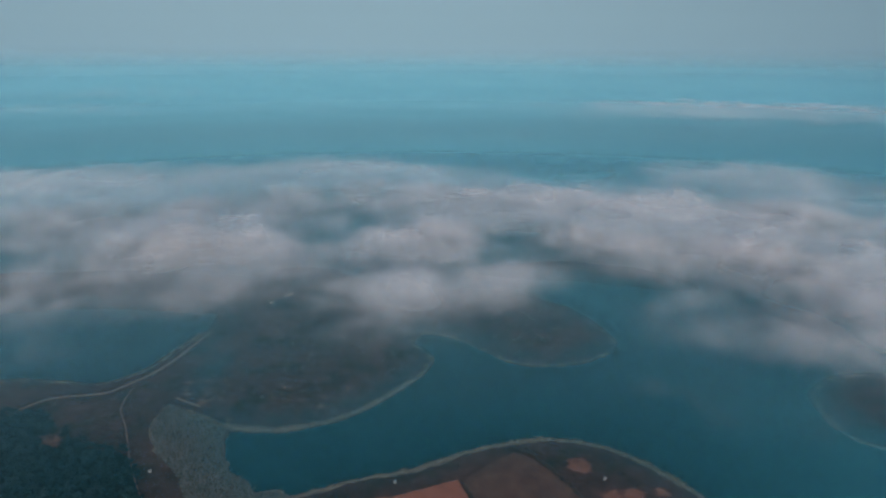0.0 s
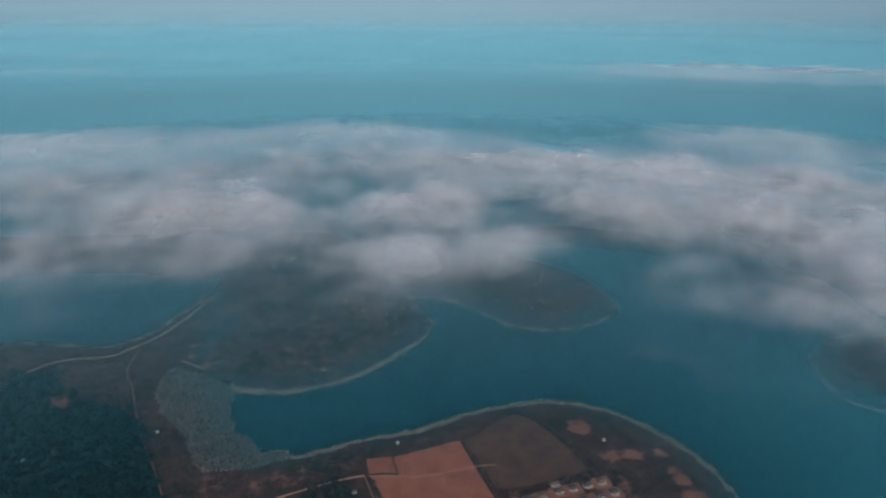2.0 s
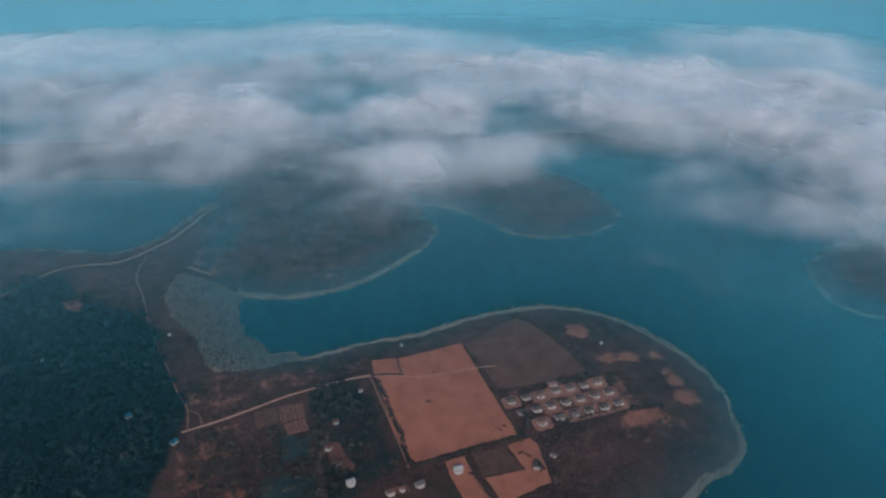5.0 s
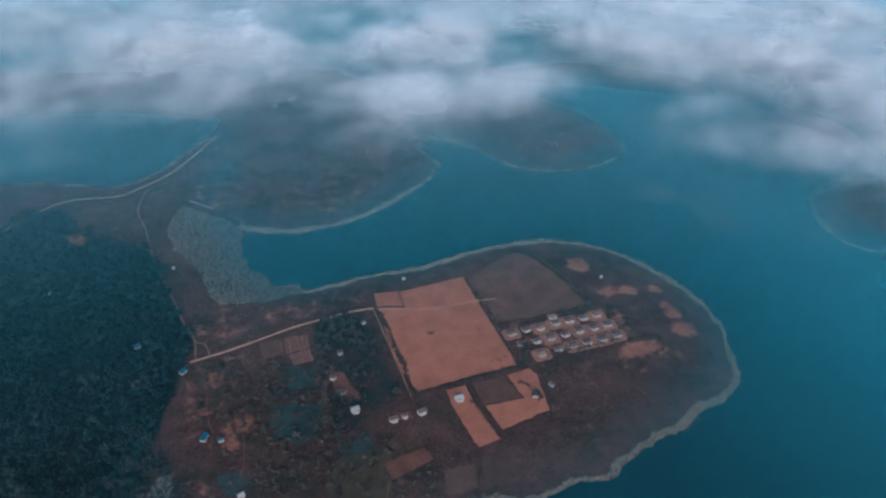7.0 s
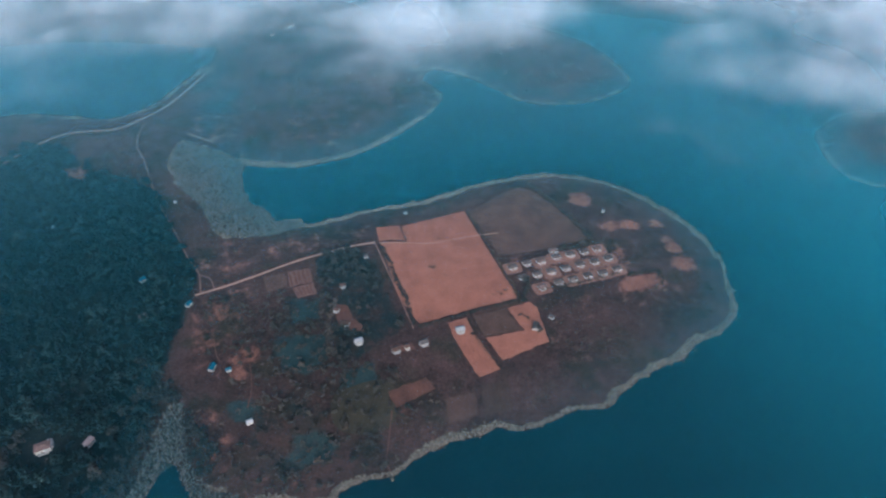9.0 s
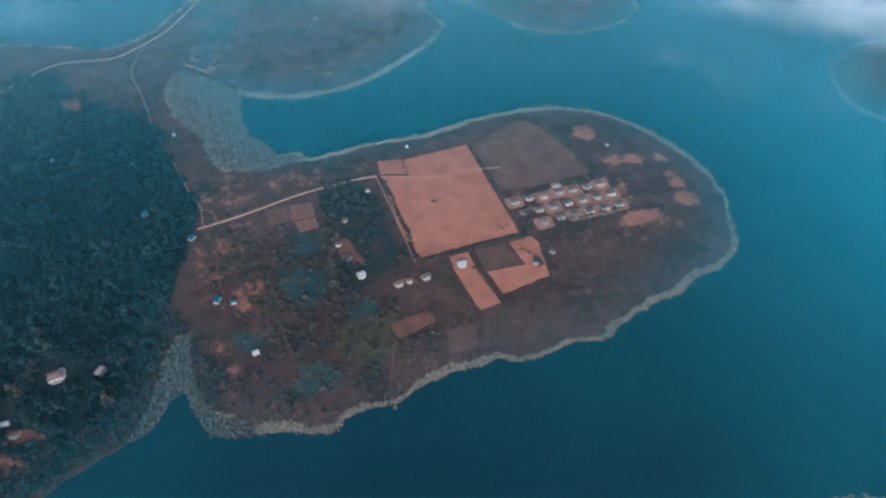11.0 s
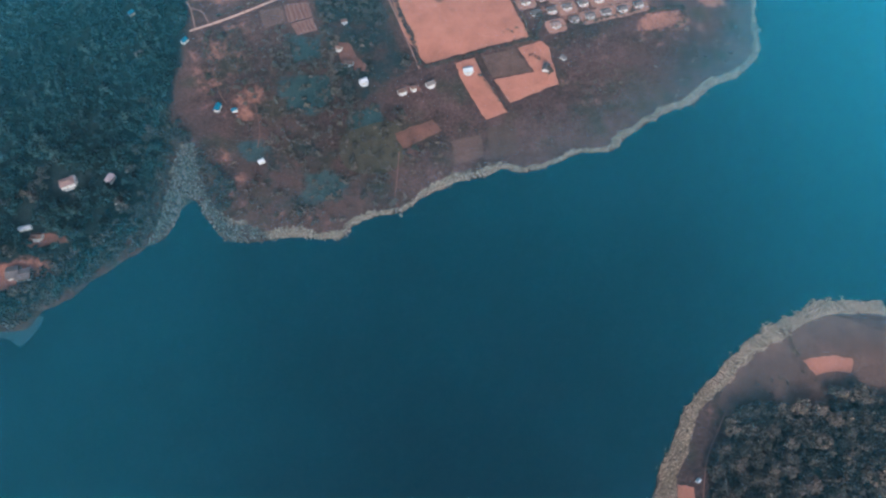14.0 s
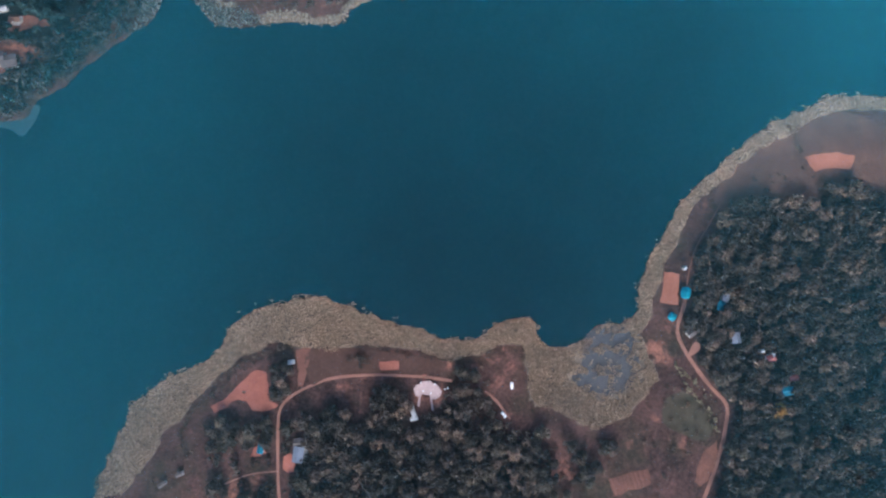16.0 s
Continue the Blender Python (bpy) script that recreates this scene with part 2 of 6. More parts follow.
M_CONCRETE = mottled("concrete", [(0.30, 0.28, 0.26), (0.42, 0.40, 0.37)], 0.3, 2.0)
M_WHITE = mottled("white wall paint", [(0.2962, 0.2800, 0.2693), (0.3877, 0.3716, 0.3608)], 0.3, 2.0)
M_WALL = mottled("bright white wall paint", [(0.42, 0.40, 0.385), (0.55, 0.53, 0.51)], 0.3, 2.0)
M_SLATE = mottled("dark grey sheet roof", [(0.066, 0.050, 0.050), (0.120, 0.088, 0.082)], 0.2, 1.5, rough=0.9, spec=0.05)
M_OLIVEGRASS = mottled("damp olive grass", [(0.021, 0.0165, 0.0110), (0.038, 0.0295, 0.0185), (0.058, 0.0425, 0.0285)], 0.06, 0.5)
M_PLASTER = mottled("weathered plaster", [(0.2550, 0.2175, 0.1950), (0.3600, 0.3225, 0.3000)], 0.3, 2.0)
M_WHITETIN = mottled("bright tin", [(0.22, 0.22, 0.23), (0.33, 0.325, 0.33)], 0.3, 2.0, rough=0.55, spec=0.3)
M_GREYTIN = mottled("grey tin", [(0.0450, 0.0353, 0.0353), (0.0938, 0.0750, 0.0735)], 0.2, 1.5, rough=0.6, spec=0.25)
M_BLUEGREY = mottled("blue-grey tin", [(0.0675, 0.0788, 0.1050), (0.1275, 0.1425, 0.1837)], 0.2, 1.5, rough=0.6, spec=0.25)
M_TARP = mottled("turquoise tarpaulin", [(0.0010, 0.088, 0.128), (0.0030, 0.135, 0.190)], 0.2, 1.5, rough=0.7, spec=0.1)
M_BLUETIN = mottled("turquoise tin", [(0.0011, 0.0605, 0.0990), (0.0033, 0.1045, 0.1595)], 0.2, 1.5, rough=0.6, spec=0.15)
M_REDTIN = mottled("faded red tin", [(0.1400, 0.0350, 0.0350), (0.2240, 0.0630, 0.0560)], 0.2, 1.5, rough=0.55, spec=0.4)
M_TILE = mottled("clay tile", [(0.060, 0.034, 0.029), (0.115, 0.063, 0.050)], 0.3, 2.0)
M_DUSTY = mottled("dusty sheet roof", [(0.110, 0.068, 0.060), (0.190, 0.120, 0.106)], 0.2, 1.5, rough=0.9, spec=0.05)
M_FURROW = mottled("pale furrowed earth", [(0.075, 0.036, 0.029), (0.13, 0.062, 0.049), (0.19, 0.095, 0.076)], 0.08, 0.9)
M_WOOD = mottled("door wood", [(0.10, 0.06, 0.04), (0.18, 0.11, 0.07)], 0.5, 3.0)
M_GLASS = mottled("dark window glass", [(0.02, 0.025, 0.03), (0.03, 0.035, 0.04)], 0.5, 1.0, rough=0.08, spec=0.6, bump=0.0)
M_WHITEPAINT = mottled("white car paint", [(0.74, 0.74, 0.74), (0.80, 0.80, 0.80)], 0.5, 2.0, rough=0.25, spec=0.6, bump=0.0)
M_TYRE = mottled("tyre rubber", [(0.015, 0.015, 0.015), (0.03, 0.03, 0.03)], 1.0, 4.0)
M_BARK = mottled("bark", [(0.05, 0.038, 0.03), (0.11, 0.085, 0.065)], 0.5, 3.0)
M_LEAF = leaf_material("dark leaves", [(0.0155, 0.0160, 0.0155), (0.0255, 0.0245, 0.0220), (0.0430, 0.0345, 0.0290), (0.0740, 0.0500, 0.0400)], 0.14)
M_MIXED = leaf_material("mixed wood leaves", [(0.0135, 0.0175, 0.0180), (0.0235, 0.0245, 0.0235), (0.041, 0.0340, 0.0295), (0.070, 0.0510, 0.0400), (0.120, 0.080, 0.059)], 0.1, 0, 0.05)
M_FOREST = leaf_material("forest leaves", [(0.0010, 0.0085, 0.0112), (0.0018, 0.0130, 0.0162), (0.0036, 0.0190, 0.0220), (0.0080, 0.0262, 0.0285), (0.0170, 0.0390, 0.0400)], 0.12, 0, 0.05)
M_OLIVE = leaf_material("olive leaves", [(0.0191, 0.0190, 0.0156), (0.0350, 0.0310, 0.0248), (0.0562, 0.0460, 0.0359), (0.0848, 0.0630, 0.0478)])
M_DUSK = leaf_material("dull brown-green leaves", [(0.0045, 0.0095, 0.0110), (0.0090, 0.0155, 0.0170), (0.0180, 0.0230, 0.0235), (0.0310, 0.0310, 0.0290), (0.0480, 0.0420, 0.0370)], 0.2, 0, 0.085)
M_DRY = leaf_material("dry leaves", [(0.0321, 0.0238, 0.0202), (0.0570, 0.0399, 0.0324), (0.0872, 0.0587, 0.0461), (0.1239, 0.0824, 0.0648)])
M_YELLOW = leaf_material("yellow leaves", [(0.09, 0.048, 0.016), (0.17, 0.09, 0.026), (0.25, 0.135, 0.04), (0.32, 0.20, 0.09)])
M_SCRUB = leaf_material("scrub leaves", [(0.0136, 0.0153, 0.0119), (0.034, 0.0289, 0.0221), (0.0723, 0.0493, 0.0357), (0.119, 0.0748, 0.051)])
M_REED = leaf_material("reed straw", [(0.160, 0.111, 0.077), (0.305, 0.214, 0.150), (0.418, 0.298, 0.213), (0.550, 0.402, 0.292)], 0.2, 0)
# about half of M_REED's values, and greyer
M_DULLREED = leaf_material("dull reed", [(0.0783, 0.0664, 0.0548), (0.1501, 0.1276, 0.1046), (0.2023, 0.1735, 0.1429), (0.2741, 0.2297, 0.1914)], 0.3, 0)
M_MARSH = leaf_material("marsh grass", [(0.0450, 0.0500, 0.0510), (0.0780, 0.0830, 0.0820), (0.1120, 0.1150, 0.1110), (0.1520, 0.1500, 0.1430)], 0.3, 0)
M_PALE = leaf_material("pale yellowing leaves", [(0.05, 0.040, 0.022), (0.10, 0.080, 0.045), (0.17, 0.135, 0.078), (0.25, 0.20, 0.125)], 0.5, 0)
# haze tints put into see-through shells and sheets, and the fog's colour
NEAR_HAZE, PALE_HAZE, FAR_HAZE, SKY_HAZE, LOW_HAZE, FOG = (0.03, 0.42, 0.58), (0.20, 0.56, 0.74), (0.20, 0.66, 0.86), (0.42, 0.75, 0.93), (0.05, 0.58, 0.77), (0.96, 0.97, 1.0)

# ---- the plan: lakeshores (outer edge of the reeds), in metres from below the drone ----
SHORES = {
    "peninsula": [(-221.2, 266.9), (-201.5, 243.6), (-193.0, 236.1), (-180.3, 219.1), (-169.3, 208.4), (-151.6, 205.2), (-133.4, 209.8), (-108.1, 211.1), (-86.5, 208.4), (-76.4, 213.0), (-68.8, 223.9), (-54.1, 230.2), (-34.6, 232.1), (-26.1, 240.1), (-10.8, 251.2), (7.2, 260.1), (30.2, 266.9), (48.8, 273.4), (64.7, 270.7), (81.2, 275.0), (96.0, 283.3), (110.7, 288.9), (134.5, 290.6), (146.0, 303.2), (162.6, 315.1), (184.9, 329.1), (212.5, 341.6), (229.4, 359.2), (249.3, 367.2), (269.3, 383.0), (279.7, 400.7), (284.1, 434.5), (288.8, 466.5), (284.4, 496.4), (271.9, 528.0), (256.3, 551.8), (231.2, 579.7), (197.6, 604.8), (160.8, 618.8), (121.9, 622.1), (88.7, 615.6), (42.5, 600.5), (10.1, 583.8), (-21.3, 567.6), (-57.2, 537.4)],
    "neck": [(47.0, 556.7), (10.1, 581.7), (-21.3, 567.6), (-52.2, 560.6), (-82.6, 551.8), (-112.1, 539.3), (-144.1, 528.0), (-157.5, 537.4), (-178.0, 532.7), (-193.5, 551.8), (-214.8, 566.6), (-230.4, 597.4), (-239.1, 624.3), (-274.4, 664.3), (-317.5, 663.5), (-404.6, 741.9), (-407.5, 657.6), (-349.1, 434.5), (-221.2, 266.9), (-171.0, 246.1), (-40.0, 300.3)],
    "mainland": [(-212.0, 266.9), (-201.5, 243.6), (-208.4, 236.1), (-211.9, 216.8), (-223.5, 205.2), (-237.1, 194.8), (-251.8, 183.0), (-264.3, 172.4), (-278.8, 158.0), (-295.3, 150.1), (-295.9, 141.4), (-311.5, 134.1), (-343.4, 129.5), (-396.4, 97.8), (-900.0, 100.0), (-1400, 300), (-1700, 900), (-804.2, 714.7), (-678.9, 751.3), (-607.7, 761.9), (-565.7, 771.2), (-508.1, 766.0), (-449.6, 757.7), (-424.6, 773.6), (-403.2, 801.8), (-391.4, 838.8), (-378.2, 882.4), (-361.0, 918.8), (-303.2, 823.9), (-273.0, 683.3), (-250.9, 654.0), (-239.1, 624.3), (-283.5, 566.6)],
    "west_lobe": [(-324.5, 757.0), (-290.1, 667.3), (-241.2, 643.8), (-191.0, 637.2), (-150.6, 645.7), (-110.3, 662.2), (-69.7, 695.9), (-34.0, 739.7), (-7.1, 779.3), (5.2, 822.1), (-7.4, 849.6), (-25.0, 874.6), (-16.7, 908.7), (-45.6, 927.9), (-70, 1024), (-145, 1170), (-247, 1238), (-333, 1204), (-362, 1066), (-362.2, 947.8), (-347.4, 867.5), (-307.8, 777.3)],
    "east_lobe": [(-75.7, 919.4), (-16.7, 906.6), (14.6, 898.3), (49.2, 874.1), (81.7, 839.8), (112.3, 807.4), (143.7, 795.1), (192.7, 794.9), (237.3, 811.9), (272.8, 838.7), (288.3, 867.0), (284.7, 907.1), (269.2, 961.2), (241, 1013), (198, 1054), (160, 1083), (76, 1106), (-10, 1092), (-81, 1050)],
    "far_spit": [(132, 1162), (198, 1149), (263, 1139), (325, 1122), (386, 1104), (444, 1085), (490, 1079), (513, 1096), (512, 1133), (472, 1192), (403, 1235), (289, 1266), (165, 1252), (67, 1210)],
    "east_isle": [(502.7, 721.2), (488.0, 685.3), (482.8, 654.4), (486.2, 626.5), (498.6, 604.8), (529.8, 590.7), (601.0, 584.6), (694.0, 601.1), (773.6, 704.8), (734.8, 758.5), (636.5, 770.5), (562.4, 764.4)],
    "north_bank": [(-993.7, 964.1), (-736.1, 993.5), (-648, 1007), (-553, 1011), (-451.5, 999.8), (-380.2, 989.3), (-330, 1016), (-311, 1097), (-364, 1174), (-477, 1209), (-653, 1217), (-874, 1206), (-1191, 1183)],
    "south_land": [(-231.7, -123.5), (-226.6, -106.3), (-220.2, -89.6), (-213.8, -72.8), (-211.9, -61.6), (-198.0, -51.9), (-187.0, -43.5), (-170.0, -36.3), (-160.6, -32.4), (-151.6, -20.8), (-144.6, -7.2), (-133.3, 1.4), (-116.0, 6.7), (-100.6, 11.6), (-81.1, 11.2), (-69.3, 7.5), (-53.6, 1.9), (-34.0, -3.5), (-16.4, -9.0), (-4.7, -13.8), (12.7, -15.1), (24.3, -14.1), (33.9, -6.3), (43.6, -0.8), (57.1, 1.0), (62.9, -5.8), (66.8, -15.3), (76.4, -19.0), (86.1, -18.1), (105.2, -31.9), (131.7, -50.3), (250.0, -150.0), (350.0, -900.0), (-600.0, -900.0), (-330.0, -330.0), (-252.3, -184.0)],
    "east_land": [(86.0, -28.4), (86.1, -18.1), (97.7, -12.9), (103.6, -4.4), (117.1, -2.3), (126.8, -1.0), (131.7, 8.8), (133.1, 22.4), (139.3, 40.1), (149.4, 56.0), (155.6, 70.0), (165.9, 86.2), (184.1, 102.6), (206.7, 123.3), (227.2, 138.0), (243.6, 146.5), (264.2, 157.2), (284.5, 161.7), (311.7, 161.2), (340.0, 152.1), (370.3, 129.9), (430.0, 60.0), (520.0, -40.0), (640.0, -300.0), (700.0, -900.0), (200.0, -900.0), (60.0, -150.0)],
}


def spline(points, closed=True, step=3.0):
    """A smooth line through the given corners, as an array of points about step metres apart."""
    p = np.array(points, float)
    k = len(p)
    out = []
    for i in range(k if closed else k - 1):
        if closed:
            a, b, c, d = p[(i - 1) % k], p[i], p[(i + 1) % k], p[(i + 2) % k]
        else:
            a, b, c, d = p[max(i - 1, 0)], p[i], p[i + 1], p[min(i + 2, k - 1)]
        m = max(2, min(40, int(np.linalg.norm(c - b) / step)))
        for s in np.arange(m) / m:
            out.append(0.5 * (2 * b + (c - a) * s + (2 * a - 5 * b + 4 * c - d) * s * s + (3 * b - a - 3 * c + d) * s ** 3))
    if not closed:
        out.append(p[-1])
    return np.array(out)


def inside(q, poly):
    """Which of the points q lie in the polygon."""
    x, y = q[:, 0], q[:, 1]
    res = np.zeros(len(q), bool)
    ax, ay = poly[:, 0], poly[:, 1]
    bx, by = np.roll(ax, -1), np.roll(ay, -1)
    for i in range(len(poly)):
        if ay[i] == by[i]:
            continue
        res ^= ((ay[i] > y) != (by[i] > y)) & (x < (bx[i] - ax[i]) * (y - ay[i]) / (by[i] - ay[i]) + ax[i])
    return res


def signed(q, poly, limit=1e9):
    """Distance to the polygon's edge, positive inside."""
    best = np.full(len(q), 1e9)
    a, b = poly, np.roll(poly, -1, 0)
    for i in range(len(poly)):
        e = b[i] - a[i]
        w = q - a[i]
        s = np.clip((w @ e) / max(e @ e, 1e-9), 0, 1)
        d = w - s[:, None] * e
        best = np.minimum(best, (d * d).sum(1))
    d = np.sqrt(best)
    return np.where(inside(q, poly), d, -d)


def wave(q, size, seed=0.0):
    """Smooth noise of about -1 to 1 over the plan."""
    return np.array([noise.noise((x / size, y / size, seed)) for x, y in q])


def ripple(q, size, seed):
    """Cheap smooth waviness for large arrays."""
    x, y = q[:, 0] / size, q[:, 1] / size
    r = np.zeros(len(q))
    for i in range(5):
        a, f = seed * 1.7 + i * 2.4, 1.6 ** i * 0.7
        r += np.sin(f * (x * np.cos(a) + y * np.sin(a)) * 2.2 + 3.1 * np.sin(f * (y * np.cos(a) - x * np.sin(a)) + i + seed)) / 1.5 ** i
    return r / 2.2


OUTLINES = {k: spline(v, True, 5.0) for k, v in SHORES.items()}
BOXES = {k: (v.min(0) - 60, v.max(0) + 60) for k, v in OUTLINES.items()}


def shore(q):
    """Metres inland from the waterline (negative: out in the lake)."""
    q = np.asarray(q, float)
    best = np.full(len(q), -60.0)
    for k, poly in OUTLINES.items():
        lo, hi = BOXES[k]
        near = ((q > lo) & (q < hi)).all(1)
        if near.any():
            best[near] = np.maximum(best[near], signed(q[near], poly))
    return np.maximum(best, np.clip((-q[:, 1] - 820) * 0.5, -60, 200)) + ripple(q, 9.0, 1.0) * 1.6


def height(q, d=None):
    q = np.asarray(q, float)
    d = shore(q) if d is None else d
    land = 0.12 + 0.012 * np.clip(d, 0, 10) + 3.2 * (1 - np.exp(-np.clip(d - 8, 0, None) / 45)) + 0.5 * (1 - np.exp(-np.clip(d - 10, 0, None) / 40)) * ripple(q, 90.0, 4.0)
    return np.where(d > 0, land, np.clip(d * 0.12, -4, 0) + 0.12 * np.exp(np.clip(d, -60, 0)))


# wide mats of reed and swamp grass
MATS = [np.array(v) for v in (
    [(-247.2, 664.3), (-235.8, 624.3), (-230.4, 597.4), (-214.8, 566.6), (-193.5, 551.8), (-177.7, 530.8), (-157.2, 535.5), (-143.8, 526.1), (-185.3, 505.2), (-220.4, 503.4), (-243.4, 514.2), (-264.4, 551.8), (-286.1, 576.6), (-307.4, 597.4), (-334.0, 646.8), (-335.2, 688.4), (-328.5, 697.5), (-267.5, 663.2), (-241.2, 643.8)],
    [(-200.9, 241.1), (-211.9, 216.8), (-219.8, 202.9), (-229.1, 202.9), (-223.2, 226.3), (-222.2, 246.1), (-223.4, 275.0), (-219.2, 294.6), (-208.1, 297.5), (-198.3, 266.9), (-185.4, 241.1), (-165.7, 221.5), (-143.7, 219.1), (-133.0, 207.4), (-161.7, 202.9), (-185.1, 221.5)],
    [(86.1, -15.0), (64.9, -5.8), (57.1, 1.8), (43.6, 1.6), (35.9, -17.8), (51.4, -18.3), (56.0, -32.7), (55.3, -49.7), (62.9, -55.9), (82.0, -64.2), (104.8, -71.2), (123.9, -65.4), (131.6, -55.9), (145.4, -38.8), (136.8, -23.7), (134.7, -12.3), (134.7, 3.0), (117.2, -1.1), (103.6, -3.2)],
    [(-234.7, -123.6), (-222.4, -86.0), (-212.8, -59.7), (-187.2, -40.4), (-160.7, -30.5), (-144.7, -5.3), (-116.1, 8.7), (-81.2, 13.1), (-53.6, 3.9), (-16.4, -7.1), (12.7, -13.5), (43.6, 1.6), (55.2, -2.1), (47.5, -18.3), (39.8, -17.7), (24.4, -24.8), (5.2, -27.8), (-25.8, -22.6), (-52.9, -20.0), (-87.7, -20.5), (-114.8, -21.0), (-137.6, -30.1), (-148.6, -39.8), (-167.0, -55.2), (-184.8, -77.9), (-203.7, -107.8), (-210.2, -123.2)],
)]


def wooded_bank(q):
    """1 along the western mainland, where brush reaches the water."""
    return np.clip((-q[:, 0] - 160) / 20, 0, 1) * np.clip((352 - q[:, 1]) / 20, 0, 1) * (q[:, 1] > 40)


def reed_cover(q, d):
    """How thick the reeds stand: a belt along every shore, and the mats."""
    wide = np.where((q[:, 0] > 90) & (q[:, 1] < 260) & (q[:, 1] > -20), 9.0, np.where(q[:, 1] > 620, 9.0, np.where(q[:, 1] > 200, 4.4, 4.8)))
    belt = 1 - np.clip((d - wide * (1 - 0.6 * wooded_bank(q)) - 2.4 * ripple(q, 60.0, 9.0)) / 2.5, 0, 1)
    belt *= 1 - 0.5 * wooded_bank(q)
    r = np.where(d > 0, belt, 0)
    for poly in MATS:
        lo, hi = poly.min(0) - 20, poly.max(0) + 20
        near = ((q > lo) & (q < hi)).all(1)
        if near.any():
            s = signed(q[near], poly) + 2.0 * ripple(q[near], 12.0, 3.0) + 3.0 * ripple(q[near], 31.0, 7.0)
            r[near] = np.maximum(r[near], np.clip(0.5 + s / 3.0, 0, 1))
    return np.where(d > 0, r, 0)


# woodland outlines
WOODS = {
    "west": np.array([(-663.8, 622.1), (-534.8, 633.3), (-517.0, 678.1), (-473.7, 677.8), (-431.4, 632.6), (-386.8, 608.4), (-342.1, 596.6), (-310.5, 563.6), (-297.8, 528.0), (-241.3, 448.7), (-236.1, 411.7), (-235.8, 362.5), (-235.0, 318.1), (-234.2, 288.9), (-230.4, 251.2), (-231.9, 226.3), (-245.9, 202.9), (-263.3, 180.8), (-287.6, 160.0), (-307.9, 152.1), (-320.5, 144.3), (-399.2, 122.4), (-700.0, 150.0), (-900.0, 500.0)]),
    "east": np.array([(259.1, 95.7), (281.0, 99.3), (307.4, 90.4), (339.3, 84.9), (420.0, -150.0), (330.0, -330.0), (200.0, -330.0), (177.2, -123.1), (185.7, -93.9), (191.6, -64.2), (183.4, -45.7), (168.7, -27.0), (165.6, 3.5), (166.3, 26.8), (178.8, 54.5), (193.3, 78.6), (217.2, 87.0), (240.9, 85.4)]),
    "south": np.array([(-108.3, -80.4), (-85.4, -81.8), (-55.3, -68.3), (-32.8, -53.0), (-17.2, -64.0), (1.7, -52.4), (24.6, -48.3), (36.2, -66.8), (55.3, -77.6), (66.7, -88.5), (62.9, -118.5), (90.0, -170.0), (60.0, -330.0), (-90.0, -330.0), (-98.6, -127.8)]),
    "copse": np.array([(-125.5, 474.9), (-83.6, 487.7), (-67.7, 466.5), (-45.2, 411.7), (-30.4, 372.6), (-71.4, 336.6), (-91.2, 336.6), (-102.0, 390.0), (-117.8, 434.5)]),
}


def grid_lines(fine, lo, hi, end, grow=1.18):
    """Even lines from lo to hi, then ever wider ones out to end."""
    v = list(np.arange(lo, hi + fine * 0.5, fine))
    s = fine
    while v[-1] < end:
        s *= grow
        v.append(min(v[-1] + s, end))
    s, w = fine, [v[0]]
    while w[-1] > -end:
        s *= grow
        w.append(max(w[-1] - s, -end))
    return np.array(w[:0:-1] + v)


def sheet(name, xs, ys, z, material):
    nx, ny = len(xs), len(ys)
    gx, gy = np.meshgrid(xs, ys)
    co = np.stack([gx.ravel(), gy.ravel(), z.ravel()], 1)
    i = np.arange(nx * ny).reshape(ny, nx)
    quads = np.stack([i[:-1, :-1], i[:-1, 1:], i[1:, 1:], i[1:, :-1]], -1).reshape(-1, 4)
    me = bpy.data.meshes.new(name)
    me.vertices.add(len(co))
    me.vertices.foreach_set("co", co.ravel())
    me.loops.add(quads.size)
    me.loops.foreach_set("vertex_index", quads.ravel().astype(np.int32))
    me.polygons.add(len(quads))
    me.polygons.foreach_set("loop_start", np.arange(0, quads.size, 4, dtype=np.int32))
    me.update(calc_edges=True)
    me.polygons.foreach_set("use_smooth", np.ones(len(quads), bool))
    me.materials.append(material)
    return new(name, me)


# ---- ground and lake ----
xs, ys = grid_lines(4.0, -560, 560, 4900), grid_lines(4.0, -160, 980, 4900)
gx, gy = np.meshgrid(xs, ys)
Q = np.stack([gx.ravel(), gy.ravel()], 1)
D = shore(Q)
ground = tagged(sheet("ground", xs, ys, height(Q, D), M_GROUND), "brown scrub land with reedy shores around a lake", "ground", kind="structure")
cover = np.zeros((len(Q), 4), np.float32)
cover[:, 0] = reed_cover(Q, D) * np.where(Q[:, 1] > 620, 0.48, 1.0) * np.clip((1750 - np.hypot(Q[:, 0], Q[:, 1])) / 600, 0, 1)
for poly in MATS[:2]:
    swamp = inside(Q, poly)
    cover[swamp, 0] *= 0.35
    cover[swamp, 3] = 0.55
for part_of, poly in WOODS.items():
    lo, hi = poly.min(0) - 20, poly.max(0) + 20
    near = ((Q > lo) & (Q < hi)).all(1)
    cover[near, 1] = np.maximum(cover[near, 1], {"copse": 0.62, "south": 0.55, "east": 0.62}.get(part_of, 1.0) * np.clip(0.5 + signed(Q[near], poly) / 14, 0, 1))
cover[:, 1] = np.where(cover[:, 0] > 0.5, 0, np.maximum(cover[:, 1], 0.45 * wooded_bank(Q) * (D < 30)))
